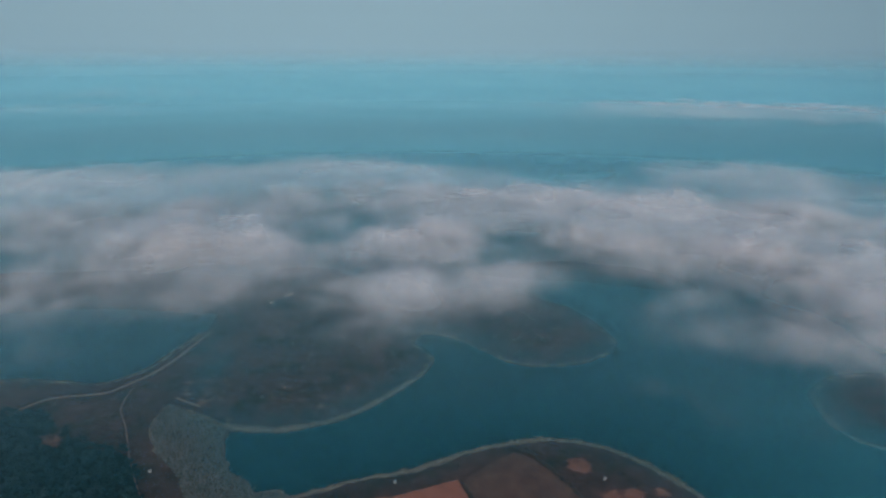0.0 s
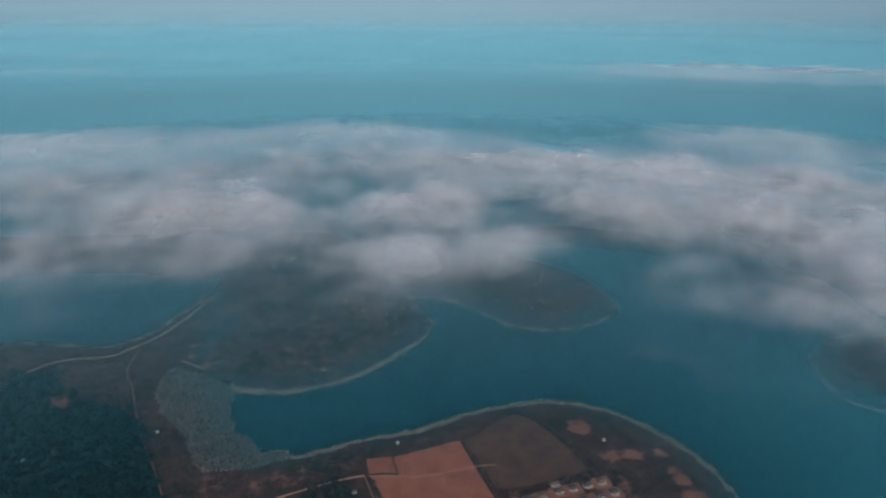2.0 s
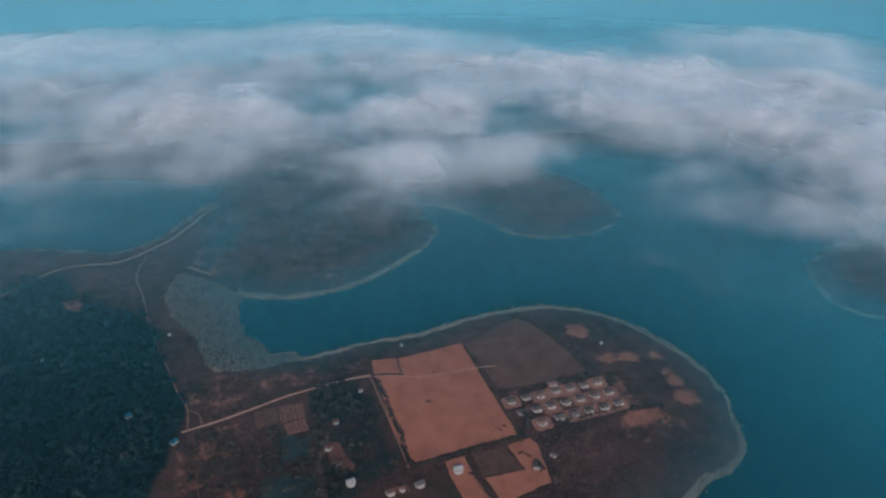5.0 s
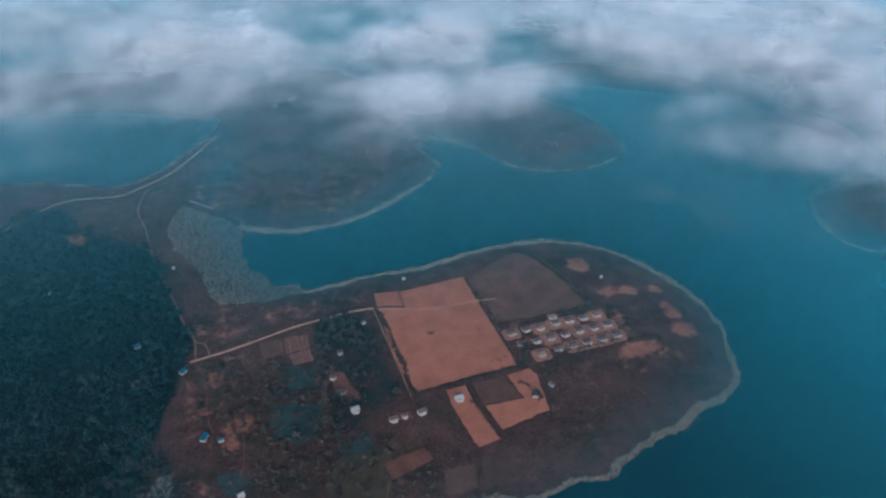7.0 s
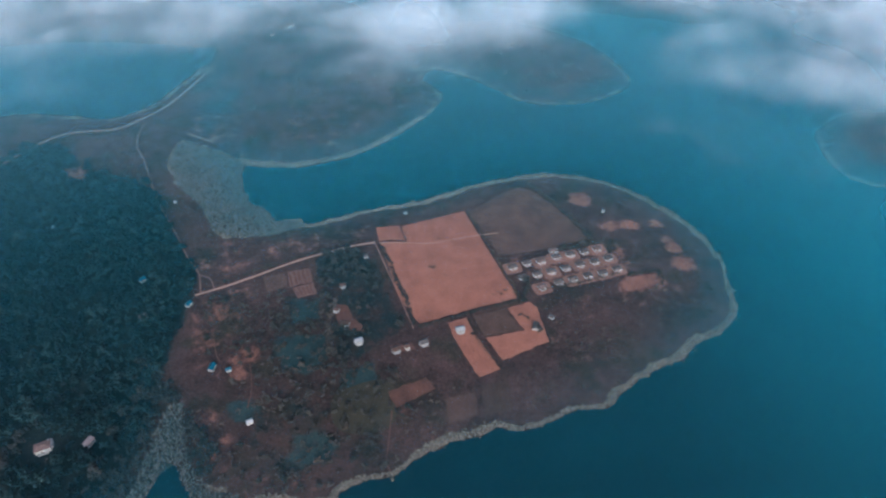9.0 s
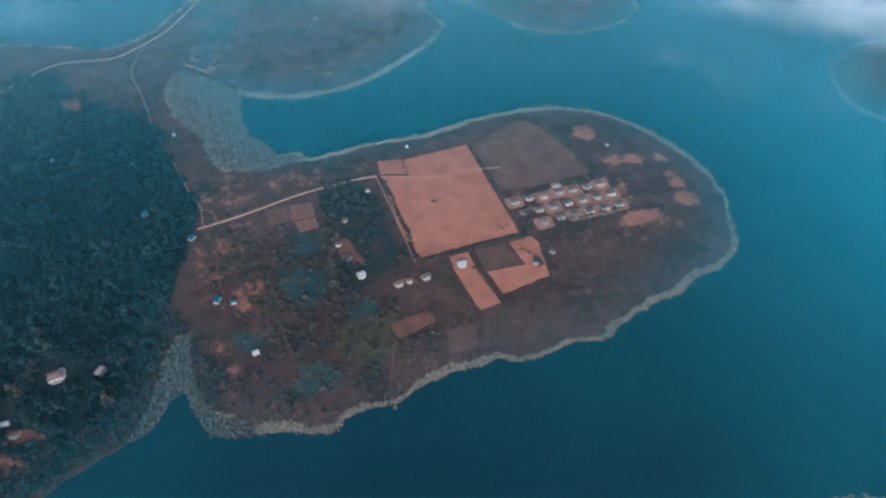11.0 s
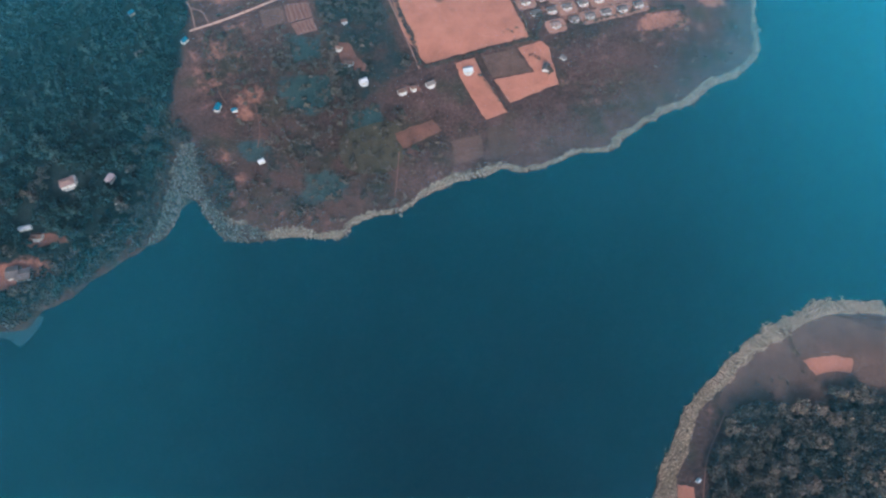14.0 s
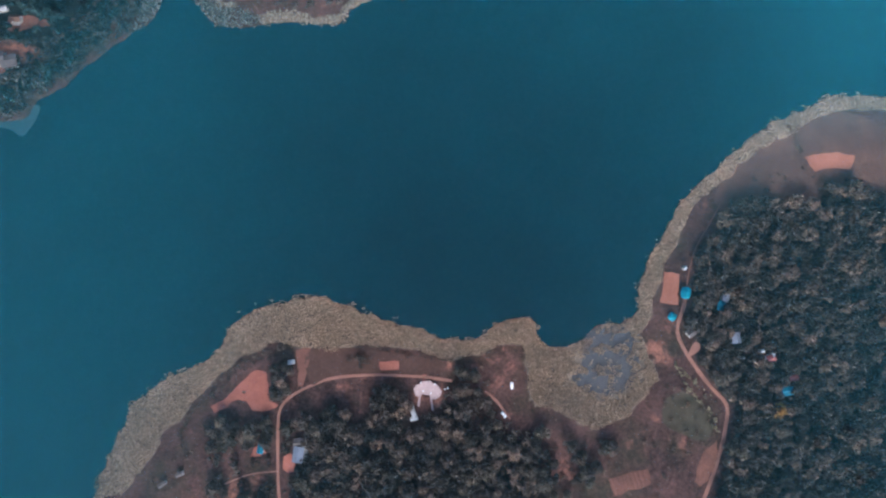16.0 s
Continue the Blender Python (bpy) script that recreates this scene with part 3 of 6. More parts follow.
# darker cover over three thicket-grown parts of the peninsula
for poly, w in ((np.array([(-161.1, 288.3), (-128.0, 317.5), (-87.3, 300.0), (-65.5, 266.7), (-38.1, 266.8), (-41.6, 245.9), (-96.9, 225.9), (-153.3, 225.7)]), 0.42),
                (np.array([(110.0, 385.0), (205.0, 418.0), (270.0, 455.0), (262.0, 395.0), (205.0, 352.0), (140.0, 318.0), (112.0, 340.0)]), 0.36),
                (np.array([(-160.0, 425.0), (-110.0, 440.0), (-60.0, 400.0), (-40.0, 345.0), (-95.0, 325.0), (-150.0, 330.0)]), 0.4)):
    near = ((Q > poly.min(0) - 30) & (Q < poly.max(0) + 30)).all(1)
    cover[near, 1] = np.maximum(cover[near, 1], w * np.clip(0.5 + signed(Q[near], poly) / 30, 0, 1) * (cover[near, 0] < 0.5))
BARE = [(np.array(v), w) for v, w in (
    ([(-223.6, 415.4), (-189.4, 434.5), (-171.6, 411.7), (-178.2, 376.0), (-201.1, 362.5), (-223.1, 369.2), (-232.6, 397.1)], 0.38), ([(-223.1, 369.2), (-177.5, 372.6), (-165.6, 336.6), (-186.5, 318.1), (-215.2, 336.6)], 0.36), ([(-202.0, 291.7), (-179.7, 297.5), (-160.3, 264.3), (-158.1, 235.1), (-175.7, 243.1), (-191.0, 266.9)], 0.38),
    ([(-223.7, 505.2), (-178.4, 499.0), (-133.9, 518.8), (-75.3, 535.5), (-70.8, 505.2), (-107.1, 490.3), (-145.4, 473.2), (-181.6, 451.9), (-211.4, 434.5), (-230.7, 434.5), (-250.6, 470.7)], 0.3), ([(-141.7, 283.3), (-85.8, 283.3), (-65.8, 266.9), (-100.4, 251.2), (-136.2, 251.2)], 0.2),
    ([(-175.4, 226.3), (-133.7, 236.1), (-80.9, 236.1), (-62.5, 226.3), (-95.5, 212.1), (-154.7, 209.8)], 0.26), ([(-41.4, 330.3), (3.0, 336.6), (31.8, 312.1), (2.7, 266.9), (-38.4, 266.9)], 0.15), ([(-348.8, 183.9), (-324.7, 189.0), (-304.9, 191.4), (-293.6, 184.3), (-290.7, 178.8), (-295.2, 169.5), (-298.7, 172.4), (-307.9, 175.6), (-314.6, 164.1), (-322.5, 165.3), (-346.5, 160.7)], 0.95),
    ([(94.7, 411.7), (172.6, 426.8), (251.1, 434.5), (232.7, 383.0), (156.7, 336.6), (96.5, 330.3)], 0.22), ([(66.2, 470.7), (196.6, 496.4), (192.8, 446.3), (95.0, 415.4)], 0.4),
    ([(-340.1, 757.1), (-281.6, 772.7), (-254.3, 725.9), (-273.0, 683.3), (-313.8, 697.4)], 0.3), ([(-230.5, 756.4), (-138.5, 771.9), (-94.5, 724.9), (-154.2, 669.1), (-222.0, 683.0)], 0.24), ([(-459.0, 632.8), (-430.7, 638.8), (-420.4, 608.6), (-437.8, 603.0)], 0.6),
    ([(-87.6, -22.1), (43.7, -21.5), (51.4, -32.7), (5.3, -37.3), (-86.9, -42.6)], 0.38), ([(146.3, 3.2), (165.6, 3.5), (164.8, -27.1), (139.8, -31.3)], 0.4), ([(59.1, -96.0), (81.8, -88.3), (96.8, -110.0), (66.7, -117.8)], 0.45),
    ([(137.7, -16.9), (140.9, -14.1), (144.7, -16.8), (143.0, -22.1), (138.8, -21.8)], 0.9), ([(201.6, -18.9), (217.0, -16.7), (226.3, -26.1), (208.8, -30.2)], 0.7), ([(178.3, 106.6), (209.8, 99.0), (201.2, 78.7), (173.2, 66.3)], 0.35), ([(-156.1, -110.6), (-114.9, -102.6), (-110.2, -121.5), (-158.9, -128.8)], 0.4), ([(190.4, -64.2), (210.8, -78.7), (195.4, -86.4)], 0.4),
    ([(-59.9, -42.9), (-52.2, -42.8), (-52.6, -55.6), (-53.0, -69.0), (-59.1, -69.1)], 0.62), ([(-107.6, -69.9), (-107.2, -62.5), (-100.0, -59.3), (-91.9, -62.2), (-94.2, -69.7), (-101.8, -72.1)], 0.5), ([(-76.0, -44.7), (-60.7, -43.3), (-59.6, -54.2), (-74.9, -55.2)], 0.42), ([(-22.9, -49.1), (-15.8, -41.4), (-2.3, -41.2), (5.5, -49.3), (0.3, -58.4), (-8.0, -65.3), (-18.8, -61.7)], 0.48), ([(28.9, -14.0), (43.6, -15.3), (53.3, -28.9), (53.4, -47.8), (36.1, -51.8), (24.5, -37.0)], 0.24), ([(26.5, -48.2), (31.5, -47.4), (48.4, -68.5), (43.9, -71.1)], 0.55), ([(118.0, -76.6), (142.9, -63.2), (171.4, -66.4), (174.7, -83.0), (149.9, -91.5), (117.8, -90.6)], 0.3))]
for p, rx, ry in zip([(160.3, 569.6), (186.1, 519.7), (206.3, 522.4), (235.9, 526.1), (244.1, 486.8), (239.4, 499.0), (247.8, 461.6), (188.7, 430.6), (207.4, 436.0), (-163.4, 346.1), (-169.4, 325.4)],
                     (15, 13, 11, 9, 10, 7, 15, 14, 15, 8, 8), (15, 8, 8, 7, 11, 8, 11, 11, 11, 11, 7)):
    BARE.append((np.array([(p[0] + rx * math.cos(i * 0.52), p[1] + ry * math.sin(i * 0.52)) for i in range(12)]), 0.85))
WET = [(np.array(v), 0.74) for v in ([(-118.0, 266.5), (-98.3, 273.0), (-79.0, 264.0), (-79.4, 245.8), (-98.6, 239.7), (-115.1, 246.7)], [(-175.2, 299.6), (-158.6, 299.7), (-150.8, 288.3), (-158.9, 277.2), (-171.7, 282.6)], [(-148.0, 365.9), (-100.1, 372.6), (-96.2, 336.6), (-109.1, 321.1), (-137.4, 330.3)], [(-138.0, 414.0), (-112.2, 414.7), (-108.9, 385.8), (-135.1, 382.3)], [(-81.6, 329.1), (-57.4, 335.3), (-49.2, 312.1), (-67.5, 300.3), (-84.9, 312.1)],
                                    [(-111.1, 264.3), (-85.0, 266.9), (-79.4, 247.1), (-99.4, 243.1)], [(-167.8, 297.5), (-149.4, 300.3), (-144.9, 275.0), (-163.4, 275.0)])]
POOL = np.array([(93.8, -14.5), (100.1, -7.5), (107.8, -4.3), (120.2, -3.0), (129.4, -11.7), (132.2, -27.6), (125.0, -44.4), (109.6, -51.4), (93.6, -47.1), (86.7, -39.0), (93.7, -28.2)])
for zones, chan in ((BARE, 2), (WET, 3)):
    for poly, w in zones:
        lo, hi = poly.min(0) - 30, poly.max(0) + 30
        near = ((Q > lo) & (Q < hi)).all(1)
        cover[near, chan] = np.maximum(cover[near, chan], w * np.clip(0.5 + signed(Q[near], poly) / 10, 0, 1))
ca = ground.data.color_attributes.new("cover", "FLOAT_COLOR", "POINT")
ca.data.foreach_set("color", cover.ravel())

wx, wy = grid_lines(60.0, -600, 600, 4900, 1.5), grid_lines(60.0, -200, 1000, 4900, 1.5)
water = tagged(sheet("water", wx, wy, np.zeros(len(wx) * len(wy)), M_WATER), "calm deep blue-green lake water", "water", kind="structure")


def patch(name, outline, material, label, category="field", lift=0.2, step=4.0, smooth=False, kind="structure"):
    """A plot of ground that follows the land."""
    p = spline(outline, True, 3.0) if smooth else np.array(outline, float)
    if not smooth:
        dense = []
        for a, b in zip(p, np.roll(p, -1, 0)):
            k = max(1, int(np.linalg.norm(b - a) / 2.5))
            dense += [a + (b - a) * i / k for i in range(k)]
        p = np.array(dense)
        p = p + np.stack([ripple(p, 5.0, 2.0), ripple(p, 5.0, 5.0)], 1) * 0.7 + np.stack([ripple(p, 1.7, 3.0), ripple(p, 1.7, 6.0)], 1) * 0.5
    bm = bmesh.new()
    f = bm.faces.new([bm.verts.new((x, y, 0)) for x, y in p])
    bmesh.ops.triangulate(bm, faces=[f])
    lo, hi = p.min(0), p.max(0)
    for axis in (0, 1):
        for c in np.arange(lo[axis] + step, hi[axis], step):
            no = (1, 0, 0) if axis == 0 else (0, 1, 0)
            bmesh.ops.bisect_plane(bm, geom=bm.verts[:] + bm.edges[:] + bm.faces[:], plane_co=(c, c, 0), plane_no=no)
    z = height(np.array([v.co[:2] for v in bm.verts]))
    for v, h in zip(bm.verts, z):
        v.co.z = h + lift
    bmesh.ops.recalc_face_normals(bm, faces=bm.faces[:])
    me = bpy.data.meshes.new(name)
    bm.to_mesh(me)
    bm.free()
    me.materials.append(material)
    return tagged(new(name, me), label, category, kind=kind)


def strip(name, line, width, material, label, category, lift=0.16, kind="structure"):
    """A path or bund of that width along a line."""
    p = spline(line, False, 4.0)
    t = np.gradient(p, axis=0)
    t /= np.linalg.norm(t, axis=1)[:, None]
    nrm = np.stack([-t[:, 1], t[:, 0]], 1)
    w = width * 0.5 * (1 + 0.22 * ripple(p, 6.0, 7.0))[:, None]
    a, b = p + nrm * w, p - nrm * w
    z = np.maximum(height(p), np.maximum(height(a), height(b))) + lift
    co = [(x, y, h - 0.05) for (x, y), h in zip(a, z)] + [(x, y, h) for (x, y), h in zip(p, z)] + [(x, y, h - 0.05) for (x, y), h in zip(b, z)]
    k = len(p)
    me = bpy.data.meshes.new(name)
    me.from_pydata(co, [], [(r * k + i, (r + 1) * k + i, (r + 1) * k + i + 1, r * k + i + 1) for r in (0, 1) for i in range(k - 1)])
    me.materials.append(material)
    return tagged(new(name, me), label, category, kind=kind)


# ---- fields, plots and tracks of the peninsula ----
patch("field", [(-61.2, 492.9), (-49.7, 495.5), (-33.3, 493.7), (-42.0, 521.5), (22.1, 546.0), (27.6, 547.9), (40.3, 509.7), (59.5, 454.3), (74.8, 412.5), (40.4, 401.5), (-18.7, 380.2), (-40.7, 419.2)], M_EARTH, "bare ploughed salmon-brown field")
patch("field", [(-68.8, 519.7), (-43.8, 522.4), (-36.3, 497.2), (-49.9, 499.0), (-63.8, 497.2)], M_EARTH, "small bare salmon-brown field beside a bund")
patch("field", [(33.1, 545.0), (60.2, 571.6), (93.5, 595.2), (110.3, 583.8), (133.1, 551.8), (150.7, 523.4), (157.2, 499.0), (125.3, 486.8), (89.6, 477.4), (60.7, 473.2), (49.6, 505.2)], M_STUBBLE, "mauve-brown stubble field behind the houses")
patch("field", [(6.8, 381.6), (24.6, 387.2), (30.4, 370.6), (51.6, 329.1), (33.1, 320.5), (14.2, 359.2)], M_EARTH, "bare salmon-brown plot with a white hut")
patch("field", [(63.1, 398.6), (85.2, 408.0), (90.9, 400.7), (97.1, 359.2), (54.2, 338.5), (40.9, 363.2), (76.8, 371.9)], M_EARTH, "angled bare salmon-brown plot")
patch("field", [(30.5, 389.3), (61.0, 397.8), (74.3, 372.6), (40.4, 365.2)], M_STUBBLE, "dark fallow plot between bare ones")
patch("field", [(-43.1, 306.2), (-30.9, 312.1), (-11.7, 320.5), (-3.8, 309.7), (-20.9, 299.2), (-34.8, 291.2)], M_FALLOW, "reddish fallow plot near the shore")
patch("field", [(3.8, 299.2), (29.2, 306.2), (30.8, 284.4), (7.4, 277.8)], M_STUBBLE, "brown stubble plot near the shore")
patch("field", [(34.3, 313.3), (57.7, 316.3), (59.2, 290.0), (35.5, 284.4)], M_SEDGE, "dull green sedge plot near the shore")
patch("field", [(-151.5, 449.5), (-129.9, 455.1), (-123.5, 436.0), (-144.5, 428.3)], M_FURROW, "pale ploughed garden plot")
patch("field", [(-142.6, 426.8), (-123.3, 434.5), (-117.6, 419.2), (-135.2, 413.2)], M_FURROW, "pale ploughed garden plot below another")
patch("field", [(-174.3, 442.3), (-154.0, 447.9), (-147.4, 429.8), (-165.1, 420.7)], M_STUBBLE, "brown garden plot beside the track")
patch("meadow", [(-87.3, 300.0), (-69.4, 313.0), (-45.5, 317.9), (-34.1, 300.2), (-38.5, 274.9), (-61.0, 266.7), (-82.4, 274.7)], M_OLIVEGRASS, "damp olive-green grass plot", smooth=True, lift=0.1)
patch("yard", [(-324.0, 203.0), (-314.0, 213.0), (-303.0, 212.5), (-291.0, 209.0), (-288.0, 204.5), (-301.0, 203.5), (-312.0, 199.5)], M_CLAYDULL, "pinkish trodden yard between houses in the wood", "yard")
patch("yard", [(-96.8, 405.8), (-86.3, 402.9), (-79.8, 388.6), (-70.7, 379.5), (-68.1, 372.6), (-79.5, 372.6), (-92.5, 379.5), (-97.5, 397.1)], M_CLAYDULL, "trodden yard between two houses", "yard")
patch("yard", [(-43.7, 354.2), (-36.7, 358.2), (-30.5, 355.5), (-24.2, 358.6), (-22.1, 350.8), (-33.0, 348.2), (-40.3, 346.4)], M_CLAYDULL, "dull reddish yard round dark-roofed houses", "yard")
patch("yard", [(-17.4, 361.8), (-10.2, 363.5), (-8.1, 357.8), (-11.1, 353.0), (-18.2, 355.3)], M_CLAYDULL, "dull reddish yard behind a hedge", "yard")

TRACKS = (
    ([(-233.8, 417.7), (-210.1, 428.3), (-180.3, 444.7), (-144.4, 466.5), (-106.3, 483.4), (-83.9, 491.1), (-67.8, 494.6)], 2.6), ([(-396.5, 745.0), (-388.6, 690.9), (-362.5, 647.1), (-333.4, 592.1), (-306.1, 546.9), (-280.9, 509.7), (-256.3, 470.7), (-240.0, 450.3), (-229.1, 420.7)], 1.1),
    ([(-244.0, 455.1), (-238.0, 446.0), (-226.0, 441.0), (-218.0, 426.8)], 1.1), ([(-67.7, 493.7), (-52.8, 454.3), (-37.1, 411.7), (-23.8, 374.7)], 1.2), ([(-63.6, 493.7), (-37.4, 493.7), (-8.2, 492.9), (27.1, 501.7), (52.0, 507.0), (62.7, 507.9)], 1.3),
    ([(-201.4, 363.8), (-194.5, 346.1), (-187.9, 336.6)], 0.9), ([(-38.5, 288.9), (-39.5, 261.6), (-40.0, 243.6), (-34.2, 233.1)], 0.8), ([(-163.2, 336.6), (-156.2, 312.1), (-154.9, 291.7)], 0.8),
    ([(-554.4, 598.1), (-536.2, 635.7), (-523.6, 663.6), (-509.5, 691.7), (-484.3, 715.6), (-429.1, 727.0), (-407.5, 749.7), (-382.7, 789.8), (-367.2, 842.4), (-356.1, 896.2)], 4.2), 
    ([(-330.4, 714.7), (-290.8, 694.5)], 4.0),
    ([(-106.5, -127.9), (-108.7, -113.5), (-110.1, -91.5), (-110.9, -73.0), (-109.8, -62.5), (-103.7, -54.9), (-92.4, -48.3), (-77.2, -42.4), (-56.2, -39.8), (-33.1, -39.4), (-10.0, -40.6), (5.4, -42.6)], 1.95),
    ([(169.7, -123.2), (181.9, -93.9), (188.3, -71.7), (189.6, -54.9), (179.7, -43.8), (167.5, -27.0), (159.4, -11.9), (158.9, -2.4), (163.1, 9.3), (165.3, 20.9)], 2.5),
    ([(165.3, 20.9), (166.7, 30.7), (172.8, 50.5), (183.1, 68.5), (193.9, 86.6)], 0.9), ([(27.7, -49.0), (35.4, -55.2), (40.0, -61.1), (45.0, -67.4)], 1.5), ([(-109.5, -103.2), (-128.0, -105.7), (-144.7, -112.2)], 1.1),
)
for line, w in TRACKS:
    strip("track", line, w, M_PATH if w in (1.3, 2.6) else M_CLAYDULL if w < 1.0 else M_TRACK, "pale trodden earth track", "track", 0.3 if w == 1.3 else 0.16)

# ---- plots of the near shores ----
patch("meadow", [(149.0, -52.5), (162.5, -47.5), (174.3, -56.8), (181.0, -69.6), (173.4, -79.0), (159.1, -74.6), (147.3, -67.8)], M_OLIVEGRASS, "damp olive-brown grass beside the track", smooth=True, lift=0.1)
patch("yard", [(-157.4, -62.2), (-149.9, -57.9), (-143.3, -52.5), (-136.0, -44.5), (-130.9, -38.7), (-126.4, -37.5), (-120.9, -39.0), (-118.6, -46.9), (-116.3, -55.9), (-111.5, -60.3), (-115.9, -63.4), (-122.0, -64.6), (-128.2, -63.9), (-133.0, -58.4), (-138.1, -57.3), (-143.0, -59.3), (-147.0, -62.7), (-154.1, -66.6)], M_CLAY, "cleared orange clay ground among trees", "soil")
patch("yard", [(-44.1, -30.5), (-31.0, -29.9), (-30.5, -36.0), (-44.0, -36.2)], M_CLAY, "small rectangular orange clay plot", "soil", lift=0.34)
patch("field", [(-101.5, -23.8), (-96.5, -22.2), (-91.1, -22.1), (-91.2, -31.3), (-93.1, -40.4), (-95.5, -48.0), (-98.6, -48.0), (-99.1, -34.4)], M_CLAYDULL, "reddish fallow strip by the reeds")
patch("field", [(-89.6, -22.9), (-25.7, -24.9), (1.3, -29.8), (-10.1, -38.3), (-56.2, -38.3), (-79.2, -41.7), (-89.8, -46.4)], M_GRASS, "brown grass strip between track and reeds", smooth=True)
patch("yard", [(165.3, -23.3), (167.8, -16.4), (171.0, -13.7), (173.6, -15.9), (172.3, -19.7), (168.4, -22.5)], M_TRACK, "small trodden turning place beside the track", "yard", smooth=True)
patch("mudflat", POOL, M_MUD, "grey mud flat among the reeds", "mud", lift=0.12, smooth=True)
shoal = patch("shoal", [(-336.8, 144.9), (-320.5, 144.3), (-304.5, 146.2), (-291.8, 145.6), (-293.2, 138.1), (-295.9, 131.4), (-302.8, 123.0), (-310.0, 127.5), (-319.1, 129.4), (-335.1, 127.5)], M_SHOAL, "pale weedy shoal showing in shallow water", "shoal", smooth=True)
for v in shoal.data.vertices:
    v.co.z = 0.04
strip("track", [(-13.0, -44.4), (-13.5, -40.6), (-13.6, -36.1)], 3.2, M_CLAY, "short orange clay path up to a terrace", "track")
strip("track", [(-15.9, -51.2), (-16.6, -55.7), (-16.9, -59.8)], 1.3, M_PAVING, "pinkish paved garden path", "track")
strip("track", [(-8.6, -53.3), (-8.2, -57.1), (-7.3, -62.3)], 1.3, M_PAVING, "pinkish paved garden path", "track")
patch("yard", [(-105.8, -94.4), (-102.5, -91.7), (-99.8, -92.4), (-98.4, -98.6), (-98.9, -103.8), (-102.7, -104.6), (-106.2, -101.7)], M_CLAY, "orange clay yard beside a grey house", "yard")
patch("yard", [(-127.8, -94.0), (-126.9, -88.8), (-123.6, -86.5), (-120.1, -88.7), (-117.6, -92.0), (-122.1, -94.3)], M_CLAY, "small orange clay yard", "yard")
patch("yard", [(150.8, 34.0), (161.3, 32.6), (159.2, 10.8), (147.3, 12.5)], M_EARTH, "bare salmon-brown drying ground", "yard")
patch("field", [(250.6, 116.2), (258.2, 118.4), (268.7, 119.8), (278.2, 119.5), (285.6, 117.2), (281.5, 107.0), (272.8, 108.4), (264.9, 107.9), (256.8, 105.0)], M_EARTH, "fan-shaped bare salmon field")
patch("field", [(242.1, 86.6), (252.3, 93.6), (259.5, 86.8), (252.4, 79.1)], M_FALLOW, "reddish fallow patch at the wood edge")
patch("meadow", [(186.4, 85.7), (198.9, 104.9), (218.6, 122.7), (243.2, 137.9), (263.6, 146.4), (283.8, 149.2), (310.4, 138.9), (342.1, 125.4), (334.8, 76.8), (284.3, 87.2), (240.5, 78.5), (213.1, 82.9), (195.2, 77.8)], M_STUBBLE, "mauve-brown meadow behind the reeds", smooth=True, lift=0.06)
patch("field", [(166.5, -105.2), (172.7, -86.7), (182.4, -79.2), (183.1, -91.0), (175.9, -104.3), (170.5, -108.7)], M_FALLOW, "reddish bare strip beside the track")
patch("field", [(109.7, -104.3), (135.8, -96.9), (138.2, -107.8), (113.6, -115.5)], M_FALLOW, "reddish garden with raised beds")
for k in range(9):
    a, b = np.array((110.4, -104.6)), np.array((135.4, -97.6))
    c, d = np.array((114.0, -114.8)), np.array((137.5, -107.8))
    s0, s1 = (k + 0.08) / 9, (k + 0.62) / 9
    patch("ridge", [a + (b - a) * s0, a + (b - a) * s1, c + (d - c) * s1, c + (d - c) * s0], M_CLAYDULL, "raised reddish seed bed", "seed bed", lift=0.4, step=5.0)


for a, b, c, d in (((-151.0, 448.5), (-130.4, 454.1), (-144.0, 429.3), (-124.5, 436.5)), ((-142.0, 425.8), (-124.3, 433.0), (-135.0, 414.6), (-118.6, 420.2))):
    a, b, c, d = (np.array(p) for p in (a, b, c, d))
    for k in range(5):
        s0, s1 = (k + 0.15) / 5, (k + 0.6) / 5
        patch("ridge", [a + (b - a) * s0, a + (b - a) * s1, c + (d - c) * s1, c + (d - c) * s0], M_CLAYDULL, "raised pinkish row in a garden plot", "seed bed", lift=0.4, step=6.0)


# ---- houses ----
def part(name, bm, material, parent, label=""):
    me = bpy.data.meshes.new(name)
    bm.to_mesh(me)
    bm.free()
    me.materials.append(material)
    ob = new(name, me)
    ob.parent = parent
    if label:
        tagged(ob, label)
    return ob


def box(bm, x, y, z, sx, sy, sz, bevel=0.0):
    m = bmesh.ops.create_cube(bm, size=1, matrix=Matrix.Translation((x, y, z)) @ Matrix.Diagonal((sx, sy, sz, 1)))
    if bevel:
        bmesh.ops.bevel(bm, geom=[e for e in bm.edges if e.verts[0] in m["verts"]], offset=bevel, segments=1, affect="EDGES")
    return bm


